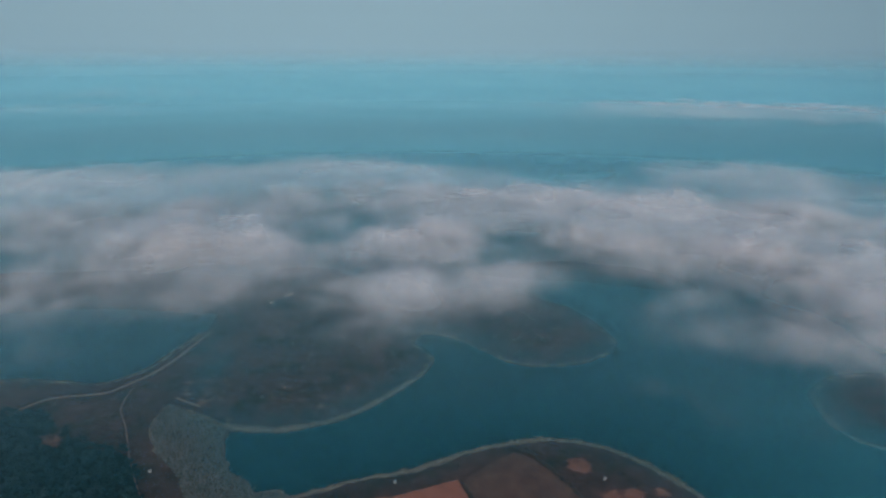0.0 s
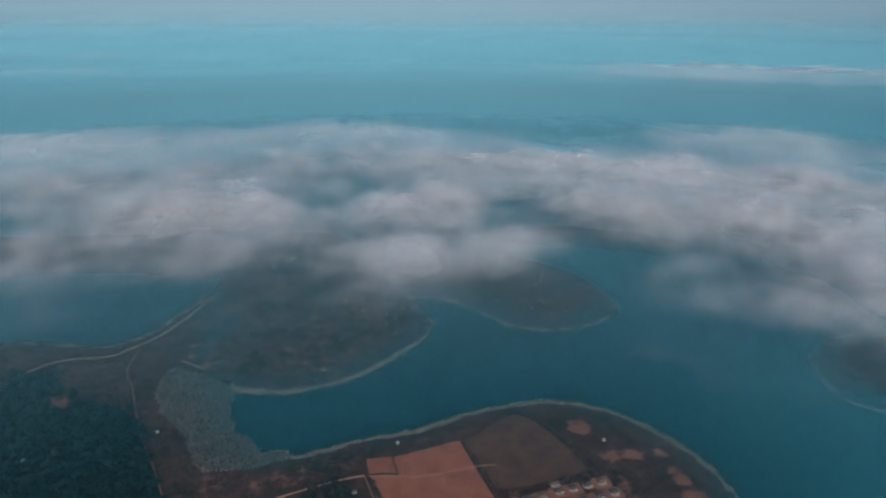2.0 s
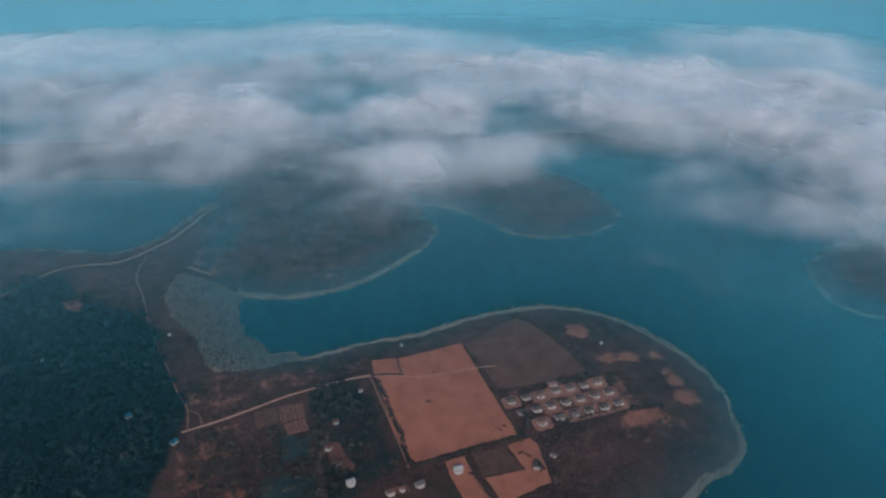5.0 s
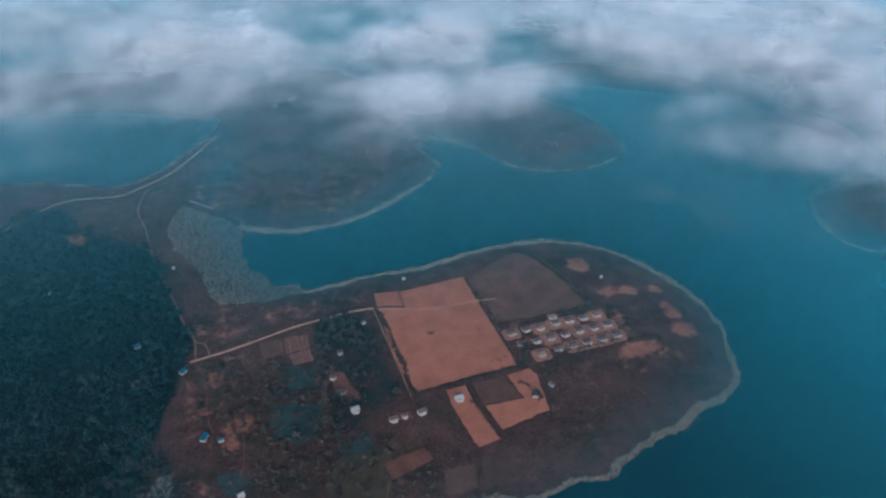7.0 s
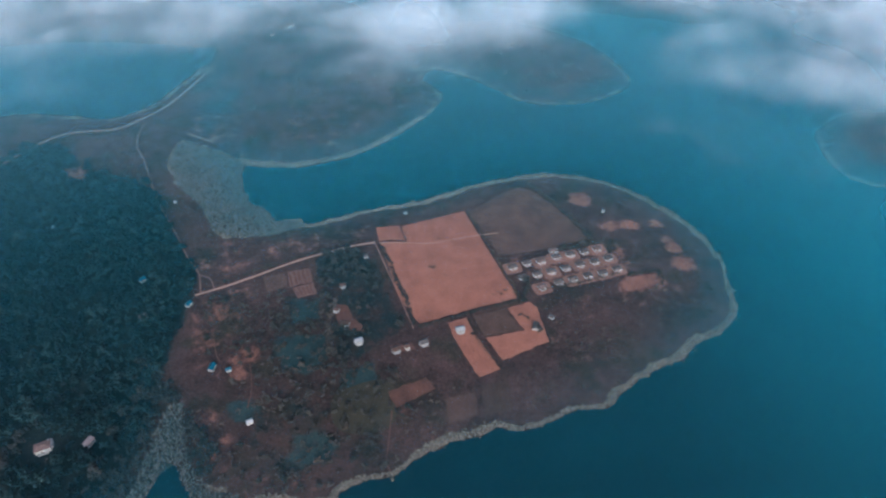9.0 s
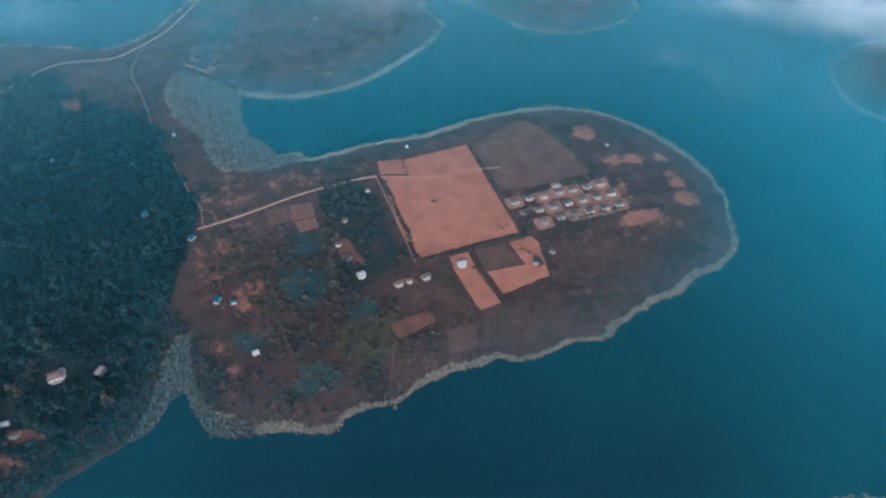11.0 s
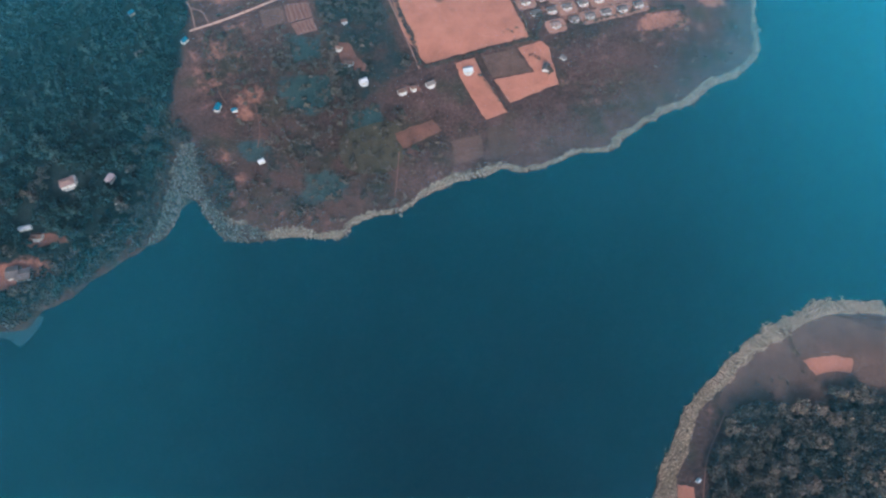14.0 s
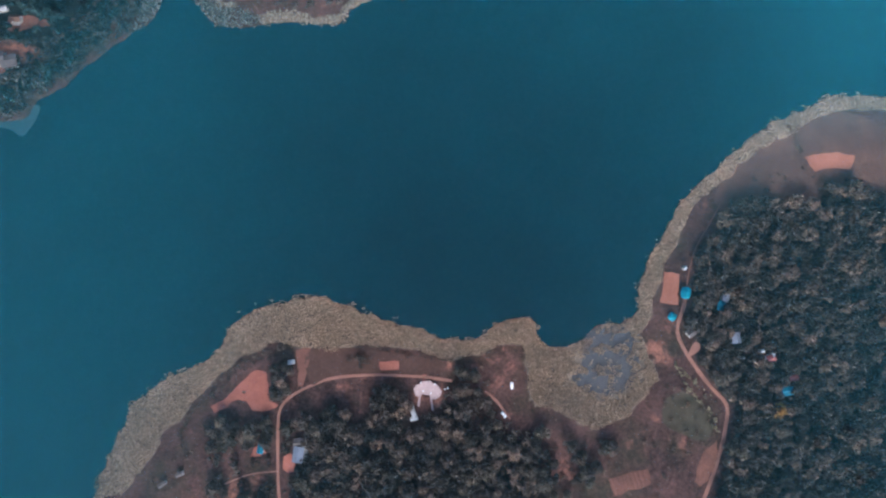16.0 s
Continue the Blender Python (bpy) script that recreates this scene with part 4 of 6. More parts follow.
def roof_shape(L, W, z, rise, over, hip, thick=0.18):
    """A gable or hipped roof with eaves and thickness."""
    bm = bmesh.new()
    l, w = L / 2 + over, W / 2 + over
    r = l - (w * 0.9 if hip else 0)
    top = [bm.verts.new(p) for p in ((-l, -w, z), (l, -w, z), (l, w, z), (-l, w, z), (-r, 0, z + rise), (r, 0, z + rise))]
    low = [bm.verts.new((v.co.x, v.co.y, v.co.z - thick)) for v in top]
    for f in ((0, 1, 5, 4), (2, 3, 4, 5), (1, 2, 5), (3, 0, 4)):
        if hip or len(f) == 4:
            bm.faces.new([top[i] for i in f])
            bm.faces.new([low[i] for i in reversed(f)])
    edge = ((0, 1), (1, 2), (2, 3), (3, 0)) if hip else ((0, 1), (1, 5), (5, 2), (2, 3), (3, 4), (4, 0))
    for a, b in edge:
        bm.faces.new((top[b], top[a], low[a], low[b]))
    return bm


def house(x, y, turn, L, W, wall_h, rise, roof_mat, wall_mat, label, hip=False, porch=True, over=0.7, name="house", category="house", group=""):
    if not group and y > 200:
        L, W, over, wall_h, rise = L * 0.56, W * 0.52, 0.5, wall_h * 0.7, rise * 0.8
    h0 = float(height(np.array([(x, y), (x + 3, y), (x, y + 3)])).mean())
    ob = tagged(new(name), label, category, group)
    ob.matrix_basis = pose(x, y, h0, 0, 0, turn)
    part("plinth", box(bmesh.new(), 0, 0, 0.15, L + 0.5, W + 0.5, 1.0), M_TRACK if group else M_CONCRETE, ob)
    bm = bmesh.new()
    if hip:
        box(bm, 0, 0, 0.6 + wall_h / 2, L, W, wall_h)
    else:
        z0, z1, zr = 0.6, 0.6 + wall_h, 0.6 + wall_h + rise * (W / (W + 2 * over)) - 0.2
        v = [bm.verts.new(p) for sx in (-L / 2, L / 2) for p in ((sx, -W / 2, z0), (sx, W / 2, z0), (sx, W / 2, z1), (sx, 0, zr), (sx, -W / 2, z1))]
        bm.faces.new(v[4::-1])
        bm.faces.new(v[5:])
        for i in range(5):
            j = (i + 1) % 5
            bm.faces.new((v[i], v[j], v[5 + j], v[5 + i]))
    part("wall", bm, wall_mat, ob)
    part("roof", roof_shape(L, W, 0.6 + wall_h, rise, over, hip), roof_mat, ob)
    r = L / 2 + over - ((W / 2 + over) * 0.9 if hip else 0)
    part("ridge_cap", box(bmesh.new(), 0, 0, 0.6 + wall_h + rise + 0.02, 2 * r, 0.35, 0.12, 0.03), roof_mat, ob)
    part("door", box(bmesh.new(), -L * 0.08, -W / 2 - 0.02, 0.6 + 1.05, 1.0, 0.08, 2.1), M_WOOD, ob)
    for sx in (-0.33, 0.18, 0.37):
        w = part("window", box(bmesh.new(), L * sx, -W / 2 - 0.02, 0.6 + 1.6, 1.3, 0.10, 1.1), M_WHITE, ob)
        part("pane", box(bmesh.new(), L * sx, -W / 2 - 0.05, 0.6 + 1.6, 1.1, 0.08, 0.9), M_GLASS, w)
    for sx in (-1, 1):
        w = part("window", box(bmesh.new(), sx * (L / 2 + 0.02), 0, 0.6 + 1.6, 0.10, 1.3, 1.1), M_WHITE, ob)
        part("pane", box(bmesh.new(), sx * (L / 2 + 0.05), 0, 0.6 + 1.6, 0.08, 1.1, 0.9), M_GLASS, w)
    if porch:
        part("porch_slab", box(bmesh.new(), 0, -W / 2 - 1.1, 0.35, L * 0.7, 2.0, 0.5, 0.05), M_TRACK if group else M_WHITE, ob)
        for sx in (-0.33, 0, 0.33):
            part("porch_post", box(bmesh.new(), L * sx, -W / 2 - 1.9, 1.6, 0.22, 0.22, 2.1), M_WHITE, ob)
        bm = bmesh.new()
        box(bm, 0, -W / 2 - 1.95, 0.95, L * 0.7, 0.15, 0.75)
        part("porch_parapet", bm, M_WHITE, ob)
    return ob


ESTATE = [(72.9, 454.6), (87.9, 460.3), (102.3, 462.7), (118.9, 469.3), (133.5, 472.7), (148.4, 476.9), (162.8, 481.1), (81.8, 440.2), (96.5, 444.2), (110.8, 448.2), (125.9, 453.0), (141.1, 457.8), (156.4, 461.9), (171.3, 466.9), (99.1, 426.3), (116.3, 433.2), (131.1, 437.1), (146.1, 441.8), (161.7, 445.8), (177.1, 451.4), (117.1, 478.6)]
row = np.array(ESTATE[6]) - np.array(ESTATE[0])
row_turn = math.degrees(math.atan2(row[1], row[0]))
YARDED = (0, 2, 4, 6, 9, 11, 12, 14, 16, 18, 19, 17, 13, 3)
for i, (x, y) in enumerate(ESTATE):
    if i in YARDED:
        c, s = math.cos(radians(row_turn)), math.sin(radians(row_turn))
        patch("yard", [(x + c * a - s * b, y + s * a + c * b) for a, b in ((-8.2, -8), (0, -8.6), (8.2, -7.8), (8.6, 6), (0, 6.6), (-8.4, 6.2))], M_TRACK, "swept pale earth yard round a house", "yard", smooth=True, step=5.0)
models = {}
for i, (x, y) in enumerate(ESTATE):
    worn = i in (2, 6, 14, 20)
    if worn not in models:
        models[worn] = house(x, y, row_turn, 8.6, 5.6, 1.5, 1.5, M_DUSTY if worn else M_SLATE, M_WALL,
                             "small white house with a dusty pinkish hipped roof" if worn else "small white house with a dark grey hipped roof", hip=True, over=0.35, group="rows of estate houses")
    else:
        copy_thing(models[worn], pose(x, y, float(height(np.array([(x, y)]))[0]), 0, 0, row_turn + 3 * math.sin(i * 2.7)))

WHITE_HUT = (18.5, 372.1)
house(*WHITE_HUT, row_turn - 2, 13, 10, 3.2, 2.0, M_WHITETIN, M_WHITE, "white hut with a bright tin roof on bare earth")
house(*(87.1, 375.5), row_turn + 60, 13, 10, 3.0, 2.2, M_GREYTIN, M_PLASTER, "grey barn with a dull tin roof on bare earth", porch=False)
house(*(-71.9, 359.3), row_turn + 8, 12, 9, 3.4, 1.8, M_WHITETIN, M_WHITE, "white house with a bright tin roof among trees")
house(*(-86.0, 380.3), row_turn - 25, 13, 7, 3.0, 2.2, M_TILE, M_WHITE, "white house with a brown tiled roof in a swept yard")
house(*(-96.0, 397.2), row_turn - 30, 9, 6, 2.8, 1.8, M_TILE, M_WHITE, "small white house with a brown tiled roof")
house(*(-38.1, 349.5), row_turn + 5, 13, 8, 3.0, 2.4, M_TILE, M_PLASTER, "long plastered house with a dark tiled roof among trees")
house(*(-28.7, 352.8), row_turn + 5, 8, 6, 2.8, 1.8, M_TILE, M_PLASTER, "outbuilding with a dark tiled roof")
house(*(-14.2, 357.3), row_turn + 10, 13, 8, 3.0, 2.4, M_GREYTIN, M_PLASTER, "plain house with a dark tin roof by the hedge")
house(*(-93.8, 429.1), row_turn, 9, 6, 2.8, 1.8, M_TILE, M_WHITE, "small house with a brown tiled roof under trees")
house(*(-75.1, 471.6), row_turn, 6, 5, 2.6, 1.4, M_GREYTIN, M_WHITE, "small hut beside the track", porch=False, name="hut", category="hut")
house(*(-149.7, 277.5), 30, 8, 6, 2.8, 1.6, M_WHITETIN, M_WHITE, "white shed with a bright tin roof near the inlet", porch=False, name="shed", category="shed")
house(*(-193.8, 331.1), 80, 12, 8, 2.8, 1.6, M_BLUETIN, M_PLASTER, "shed with a bright blue tin roof", porch=False, name="shed", category="shed")
house(*(-179.1, 328.6), 20, 7, 5, 2.6, 1.4, M_BLUETIN, M_PLASTER, "small shed with a blue tin roof", porch=False, name="shed", category="shed")
house(*(-235.7, 405.2), 60, 10, 7, 2.8, 1.6, M_BLUETIN, M_PLASTER, "house with a blue tin roof at the wood edge", porch=False)
house(*(-273.4, 390.1), 40, 11, 8, 3.2, 1.8, M_GREYTIN, M_PLASTER, "plastered house with a grey roof in the wood")
house(*(-300.9, 255.6), 25, 19, 14, 5.0, 1.6, M_DUSTY, M_WALL, "large two-storey white house with a dusty pinkish roof", hip=True)
house(*(-297.6, 258.7), 115, 10, 8, 3.5, 1.6, M_WHITETIN, M_WHITE, "white annexe with a bright roof", porch=False)
house(*(-268.4, 260.3), 70, 12, 9, 4.0, 1.4, M_PAVING, M_WHITE, "house with a pale pinkish roof in a clearing", porch=False)
house(*(-323.5, 215.7), 15, 15, 5, 2.8, 1.0, M_WHITETIN, M_WHITE, "long shed with a bright white tin roof", porch=False, name="shed", category="shed")
house(*(-312.1, 208.7), 0, 13, 8, 3.0, 2.2, M_TILE, M_WHITE, "white house with a brown roof in the wood")
house(*(-313.3, 176.8), 12, 10, 8, 3.2, 1.2, M_GREYTIN, M_PLASTER, "grey-roofed house in an orange yard", porch=False)
house(*(-321.2, 178.4), 12, 8, 9, 3.2, 1.6, M_GREYTIN, M_PLASTER, "dark-roofed house in an orange yard", porch=False)
house(*(-416.2, 517.0), 20, 10, 7, 3.0, 1.8, M_WHITETIN, M_WHITE, "white-roofed house deep in the wood", porch=False)
house(*(-290.8, 438.4), 50, 9, 7, 3.0, 1.8, M_BLUETIN, M_PLASTER, "blue-roofed house deep in the wood", porch=False)
house(*(181.9, 545.0), row_turn, 4, 3, 2.4, 1.0, M_WHITETIN, M_WHITE, "tiny white hut in scrub", porch=False, name="hut", category="hut")
house(*(-37.8, 545.0), row_turn, 4, 3, 2.2, 1.0, M_WHITETIN, M_WHITE, "tiny white hut on the bank", porch=False, name="hut", category="hut")
house(*(-298.5, 563.6), 40, 4, 3, 2.2, 1.0, M_WHITETIN, M_WHITE, "tiny white hut by the swamp", porch=False, name="hut", category="hut")
house(*(102.9, 387.3), row_turn - 60, 8, 5, 2.4, 1.4, M_GREYTIN, M_PLASTER, "weathered grey shed in scrub", porch=False, name="shed", category="shed")
# far houses on the western lobe
for x, y in [(-282, 1031), (-262, 1063), (-256, 1072)]:
    house(x, y, 15, 12, 8, 3.2, 2.0, M_GREYTIN, M_PLASTER, "grey house with a dull roof under the fog", porch=False)
# the near shores
def terrace(outline, label):
    """A low raised terrace with a parapet of separate lengths."""
    p = np.array([np.array(a) + (np.array(e) - np.array(a)) * i / 4 for a, e in zip(outline, outline[1:] + outline[:1]) for i in range(4)])
    c = p.mean(0)
    h0 = float(height(np.array([c]))[0])
    ob = tagged(new("terrace"), label, "terrace")
    ob.matrix_basis = pose(*c, h0)
    bm = bmesh.new()
    f = bm.faces.new([bm.verts.new((x, y, 0.75)) for x, y in p - c])
    if f.normal.z < 0:
        f.normal_flip()
    down = bmesh.ops.extrude_face_region(bm, geom=[f])
    bmesh.ops.translate(bm, verts=[v for v in down["geom"] if isinstance(v, bmesh.types.BMVert)], vec=(0, 0, -1.1))
    bmesh.ops.recalc_face_normals(bm, faces=bm.faces[:])
    part("floor_slab", bm, M_PAVING, ob)
    for k in range(0, len(p) - 3, 4):
        a, e = p[k] - c, p[k + 3] - c
        m, d = (a + e) / 2, e - a
        bm = box(bmesh.new(), 0, 0, 0, float(np.hypot(*d)), 0.3, 0.5, 0.04)
        bm.transform(pose(*m, 0.98, 0, 0, math.degrees(math.atan2(d[1], d[0]))))
        part("parapet", bm, M_PAVING, ob)
    return ob


def parasol(x, y, z, r, label):
    ob = tagged(new("parasol"), label, "parasol", "parasols on the terrace")
    ob.matrix_basis = pose(x, y, z)
    bm = bmesh.new()
    bmesh.ops.create_cone(bm, cap_ends=True, segments=8, radius1=0.05, radius2=0.05, depth=2.4, matrix=Matrix.Translation((0, 0, 1.2)))
    part("pole", bm, M_GREYTIN, ob)
    bm = bmesh.new()
    bmesh.ops.create_cone(bm, cap_ends=False, segments=8, radius1=r, radius2=0.05, depth=0.5, matrix=Matrix.Translation((0, 0, 2.45)))
    part("canopy", bm, M_WHITEPAINT, ob)
    bm = bmesh.new()
    bmesh.ops.create_cone(bm, cap_ends=True, segments=10, radius1=0.4, radius2=0.35, depth=0.12, matrix=Matrix.Translation((0, 0, 0.06)))
    part("base", bm, M_CONCRETE, ob)
    return ob


def tent(x, y, turn, L, W, material, label):
    """An awning of stretched tarpaulin on posts."""
    ob = tagged(new("awning"), label, "awning")
    ob.matrix_basis = pose(x, y, float(height(np.array([(x, y)]))[0]), 0, 0, turn)
    bm = bmesh.new()
    rings, k = (0.0, 0.35, 0.7, 0.92, 1.0), 16
    rows = []
    for u in rings[1:]:
        rows.append([])
        for i in range(k):
            a = 2 * math.pi * i / k
            sq = 1.0 / max(abs(math.cos(a)), abs(math.sin(a))) ** 0.45
            rows[-1].append(bm.verts.new((L / 2 * u * math.cos(a) * sq, W / 2 * u * math.sin(a) * sq, 2.3 + 1.3 * (1 - u * u) + 0.12 * math.sin(3 * a + turn))))
    top = bm.verts.new((0, 0, 3.62))
    for i in range(k):
        bm.faces.new((top, rows[0][i], rows[0][(i + 1) % k]))
        for m in range(len(rows) - 1):
            bm.faces.new((rows[m][i], rows[m + 1][i], rows[m + 1][(i + 1) % k], rows[m][(i + 1) % k]))
    part("tarpaulin", bm, material, ob)
    for sx in (-1, 1):
        for sy in (-1, 1):
            part("post", box(bmesh.new(), sx * L * 0.36, sy * W * 0.36, 1.3, 0.12, 0.12, 2.6), M_WOOD, ob)
    return ob


TERRACE = [(-20.6, -48.3), (-18.7, -45.6), (-16.1, -44.8), (-15.3, -43.3), (-9.2, -42.4), (-7.6, -44.3), (-5.3, -44.6), (-1.4, -49.5), (-2.5, -52.9), (-5.5, -54.8), (-8.6, -54.5), (-9.8, -52.2), (-14.8, -51.6), (-15.9, -53.5), (-19.0, -52.8)]
terrace(TERRACE, "pale pinkish paved terrace in a garden")
for (x, y), up in zip([(-15.6, -43.7), (-6.1, -44.7), (-14.0, -49.3), (-8.6, -50.7), (0.5, -48.0), (2.4, -47.2)], (0.75, 0.75, 0.75, 0.75, 0, 0)):
    parasol(x, y, float(height(np.array([(x, y)]))[0]) + up, 0.5, "small white parasol on a pinkish terrace" if up else "small white parasol in a trodden garden")
house(*(-20.5, -63.2), 110, 7.6, 2.5, 2.8, 0.4, M_WHITETIN, M_WHITE, "narrow white outbuilding with a bright tin roof", porch=False, over=0.25)
house(*(-19.7, -67.6), 12, 4.6, 1.9, 2.6, 0.3, M_WHITETIN, M_WHITE, "white outbuilding wing with a bright tin roof", porch=False, over=0.2)
house(*(-95.7, -91.7), 84, 9.5, 6.5, 3.2, 0.9, M_BLUEGREY, M_WHITE, "white house with a pale blue-grey tin roof", over=0.4)
house(*(-95.2, -84.0), 5, 7, 4, 2.6, 1.0, M_GREYTIN, M_WHITE, "small grey-roofed outhouse beside a house", porch=False, name="shed", category="shed")
house(*(-121.1, -88.8), 80, 4.4, 3, 2.4, 0.8, M_BLUETIN, M_WHITE, "small hut with a blue tin roof", porch=False, name="hut", category="hut")
house(*(-103.5, -31.6), 12, 3.6, 1.5, 2.0, 0.3, M_WHITETIN, M_WHITE, "tiny white shed by the reeds", porch=False, name="shed", category="shed")
house(*(-174.5, -106.2), 25, 3.8, 1.6, 2.0, 0.4, M_GREYTIN, M_WHITE, "low grey shed near the reeds", porch=False, name="shed", category="shed")
house(*(-185.7, -112.9), 35, 4.2, 1.8, 2.0, 0.4, M_GREYTIN, M_PLASTER, "low weathered shed by the reeds", porch=False, name="shed", category="shed")
tent(*(164.1, 19.3), 80, 8.6, 6.8, M_TARP, "bright turquoise tarpaulin awning beside the track")
tent(*(154.5, 3.0), 50, 6.0, 5.6, M_TARP, "smaller turquoise tarpaulin awning near the drying ground")
tent(*(187.8, 11.2), 75, 8.5, 5.5, M_BLUETIN, "blue tarpaulin awning half under trees")
for (x, y), turn, L, W, mat, label in zip(
        [(190.7, 16.6), (196.6, -10.5), (167.2, -7.5), (229.5, -44.9), (234.1, -37.4), (213.5, -18.9), (221.0, -21.8), (200.0, -23.7), (163.8, 36.3), (219.4, -23.7)],
        (70, 95, 40, 10, 30, 0, 80, 10, 45, 20), (5, 6.5, 5.5, 7, 6, 2.0, 2.2, 2.6, 1.8, 5), (4, 5.5, 4, 5.5, 5, 1.6, 1.6, 1.2, 1.4, 4),
        (M_BLUEGREY, M_BLUEGREY, M_GREYTIN, M_BLUETIN, M_REDTIN, M_WHITETIN, M_WHITETIN, M_WHITETIN, M_WHITETIN, M_REDTIN),
        ("house with a blue-grey tin roof in the wood", "house with a blue-grey tin roof among trees",
         "small grey-roofed shed beside the track", "house with a dark blue tin roof in the wood", "house with a faded red tin roof in the wood", "small white-roofed hut in the wood",
         "white-roofed hut in the wood", "tiny white-roofed hut in the wood", "tiny white shelter beside the narrow path", "faded red roof of a shed in the wood")):
    house(x, y, turn, L, W, 2.6, 0.9, mat, M_PLASTER, label, porch=False, over=0.4)


# ---- vehicles ----
def vehicle(x, y, turn, L, W, H, paint, label, name, category, boxy):
    ob = tagged(new(name), label, category)
    ob.matrix_basis = pose(x, y, float(height(np.array([(x, y)]))[0]) + 0.16, 0, 0, turn)
    box_bm = box(bmesh.new(), 0, 0, 0.3 + H * 0.22, L, W, H * 0.42, 0.1)
    part("body", box_bm, paint, ob)
    bm = bmesh.new()
    f, r = (0.30, -0.49) if boxy else (0.16, -0.36)
    z0, z1 = 0.3 + H * 0.42, H
    v = [bm.verts.new(p) for z, k, w in ((z0, 1.0, 0.48), (z1, 0.82 if not boxy else 0.96, 0.42)) for p in ((r * L * k, -w * W, z), (f * L * k, -w * W, z), (f * L * k, w * W, z), (r * L * k, w * W, z))]
    for q in ((3, 2, 1, 0), (4, 5, 6, 7), (0, 1, 5, 4), (1, 2, 6, 5), (2, 3, 7, 6), (3, 0, 4, 7)):
        bm.faces.new([v[i] for i in q])
    cab = part("cabin", bm, paint, ob)
    part("windscreen", box(bmesh.new(), f * L * 0.95 + 0.03, 0, (z0 + z1) / 2, 0.12, W * 0.78, (z1 - z0) * 0.7), M_GLASS, cab)
    part("rear_window", box(bmesh.new(), r * L * 0.93 - 0.03, 0, (z0 + z1) / 2, 0.12, W * 0.7, (z1 - z0) * 0.6), M_GLASS, cab)
    for sx in (-0.31, 0.31):
        for sy in (-1, 1):
            bm = bmesh.new()
            bmesh.ops.create_cone(bm, cap_ends=True, segments=14, radius1=0.32, radius2=0.32, depth=0.22, matrix=pose(sx * L, sy * (W / 2 - 0.08), 0.32, 90))
            wheel = part("wheel", bm, M_TYRE, ob)
            bm = bmesh.new()
            bmesh.ops.create_cone(bm, cap_ends=True, segments=10, radius1=0.18, radius2=0.18, depth=0.24, matrix=pose(sx * L, sy * (W / 2 - 0.07), 0.32, 90))
            part("rim", bm, M_GREYTIN, wheel)
    return ob


vehicle(*(40.4, -64.1), -52, 4.3, 1.8, 1.5, M_WHITEPAINT, "white car parked on an earth track", "car", "car", False)
vehicle(*(45.7, -44.9), 93, 4.6, 1.8, 2.0, M_WHITEPAINT, "white van parked on brown grass", "van", "van", True)


# ---- trees ----
def ico(rng, r, flat=0.8, jitter=0.25, sub=1):
    bm = bmesh.new()
    bmesh.ops.create_icosphere(bm, subdivisions=sub, radius=r)
    co = np.array([v.co[:] for v in bm.verts])
    fa = np.array([[v.index for v in f.verts] for f in bm.faces])
    bm.free()
    co *= 1 + rng.uniform(-jitter, jitter, (len(co), 1))
    co[:, 2] *= flat
    return co, fa


def crown_parts(seed, R, h, clumps, leaves, spray=0.11):
    """Dark inner clumps on a dome with gaps, under a loose coat of leaf sprays."""
    rng = np.random.default_rng(seed)
    cos, fas, n = [], [], 0
    spots = []
    for i in range(clumps):
        a, u = rng.uniform(0, 2 * math.pi), rng.uniform(0, 1) ** 0.6
        r = R * u * 0.78
        z = h * (1 - 0.55 * u * u) + rng.uniform(-0.16, 0.02) * h
        s = R * rng.uniform(0.2, 0.34)
        spots.append((r * math.cos(a), r * math.sin(a), z, s))
        c, f = ico(rng, s, 0.7)
        cos.append(c + (r * math.cos(a), r * math.sin(a), z))
        fas.append(f + n)
        n += len(c)
    for i in range(leaves):
        x, y, z, s = spots[rng.integers(len(spots))]
        d = rng.normal(size=3)
        d /= np.linalg.norm(d)
        d[2] = abs(d[2]) * 0.8
        c0 = np.array((x, y, z)) + d * s * rng.uniform(0.9, 1.45)
        t = rng.normal(size=(3, 3)) * R * spray
        cos.append(c0 + t)
        fas.append(np.array([[0, 1, 2]]) + n)
        n += 3
    return np.concatenate(cos), np.concatenate(fas)


def tri_mesh(name, co, fa, material):
    me = bpy.data.meshes.new(name)
    me.vertices.add(len(co))
    me.vertices.foreach_set("co", np.asarray(co, np.float32).ravel())
    me.loops.add(fa.size)
    me.loops.foreach_set("vertex_index", fa.ravel().astype(np.int32))
    me.polygons.add(len(fa))
    me.polygons.foreach_set("loop_start", np.arange(0, fa.size, 3, dtype=np.int32))
    me.update(calc_edges=True)
    me.materials.append(material)
    return me


def trunk_shape(seed, R, h):
    """A tapered trunk with limbs that reach into the crown."""
    rng = random.Random(seed)
    bm = bmesh.new()
    bmesh.ops.create_cone(bm, segments=7, radius1=0.3, radius2=0.16, depth=h * 0.75, matrix=Matrix.Translation((0, 0, h * 0.375)))
    for i in range(5):
        a = i * 1.26 + rng.uniform(-0.4, 0.4)
        end = Vector((R * 0.6 * math.cos(a), R * 0.6 * math.sin(a), h * rng.uniform(0.75, 0.95)))
        start = Vector((0, 0, h * rng.uniform(0.4, 0.6)))
        d = end - start
        bmesh.ops.create_cone(bm, segments=5, radius1=0.13, radius2=0.04, depth=d.length, matrix=Matrix.Translation((start + end) / 2) @ d.to_track_quat("Z", "Y").to_matrix().to_4x4())
    return bm


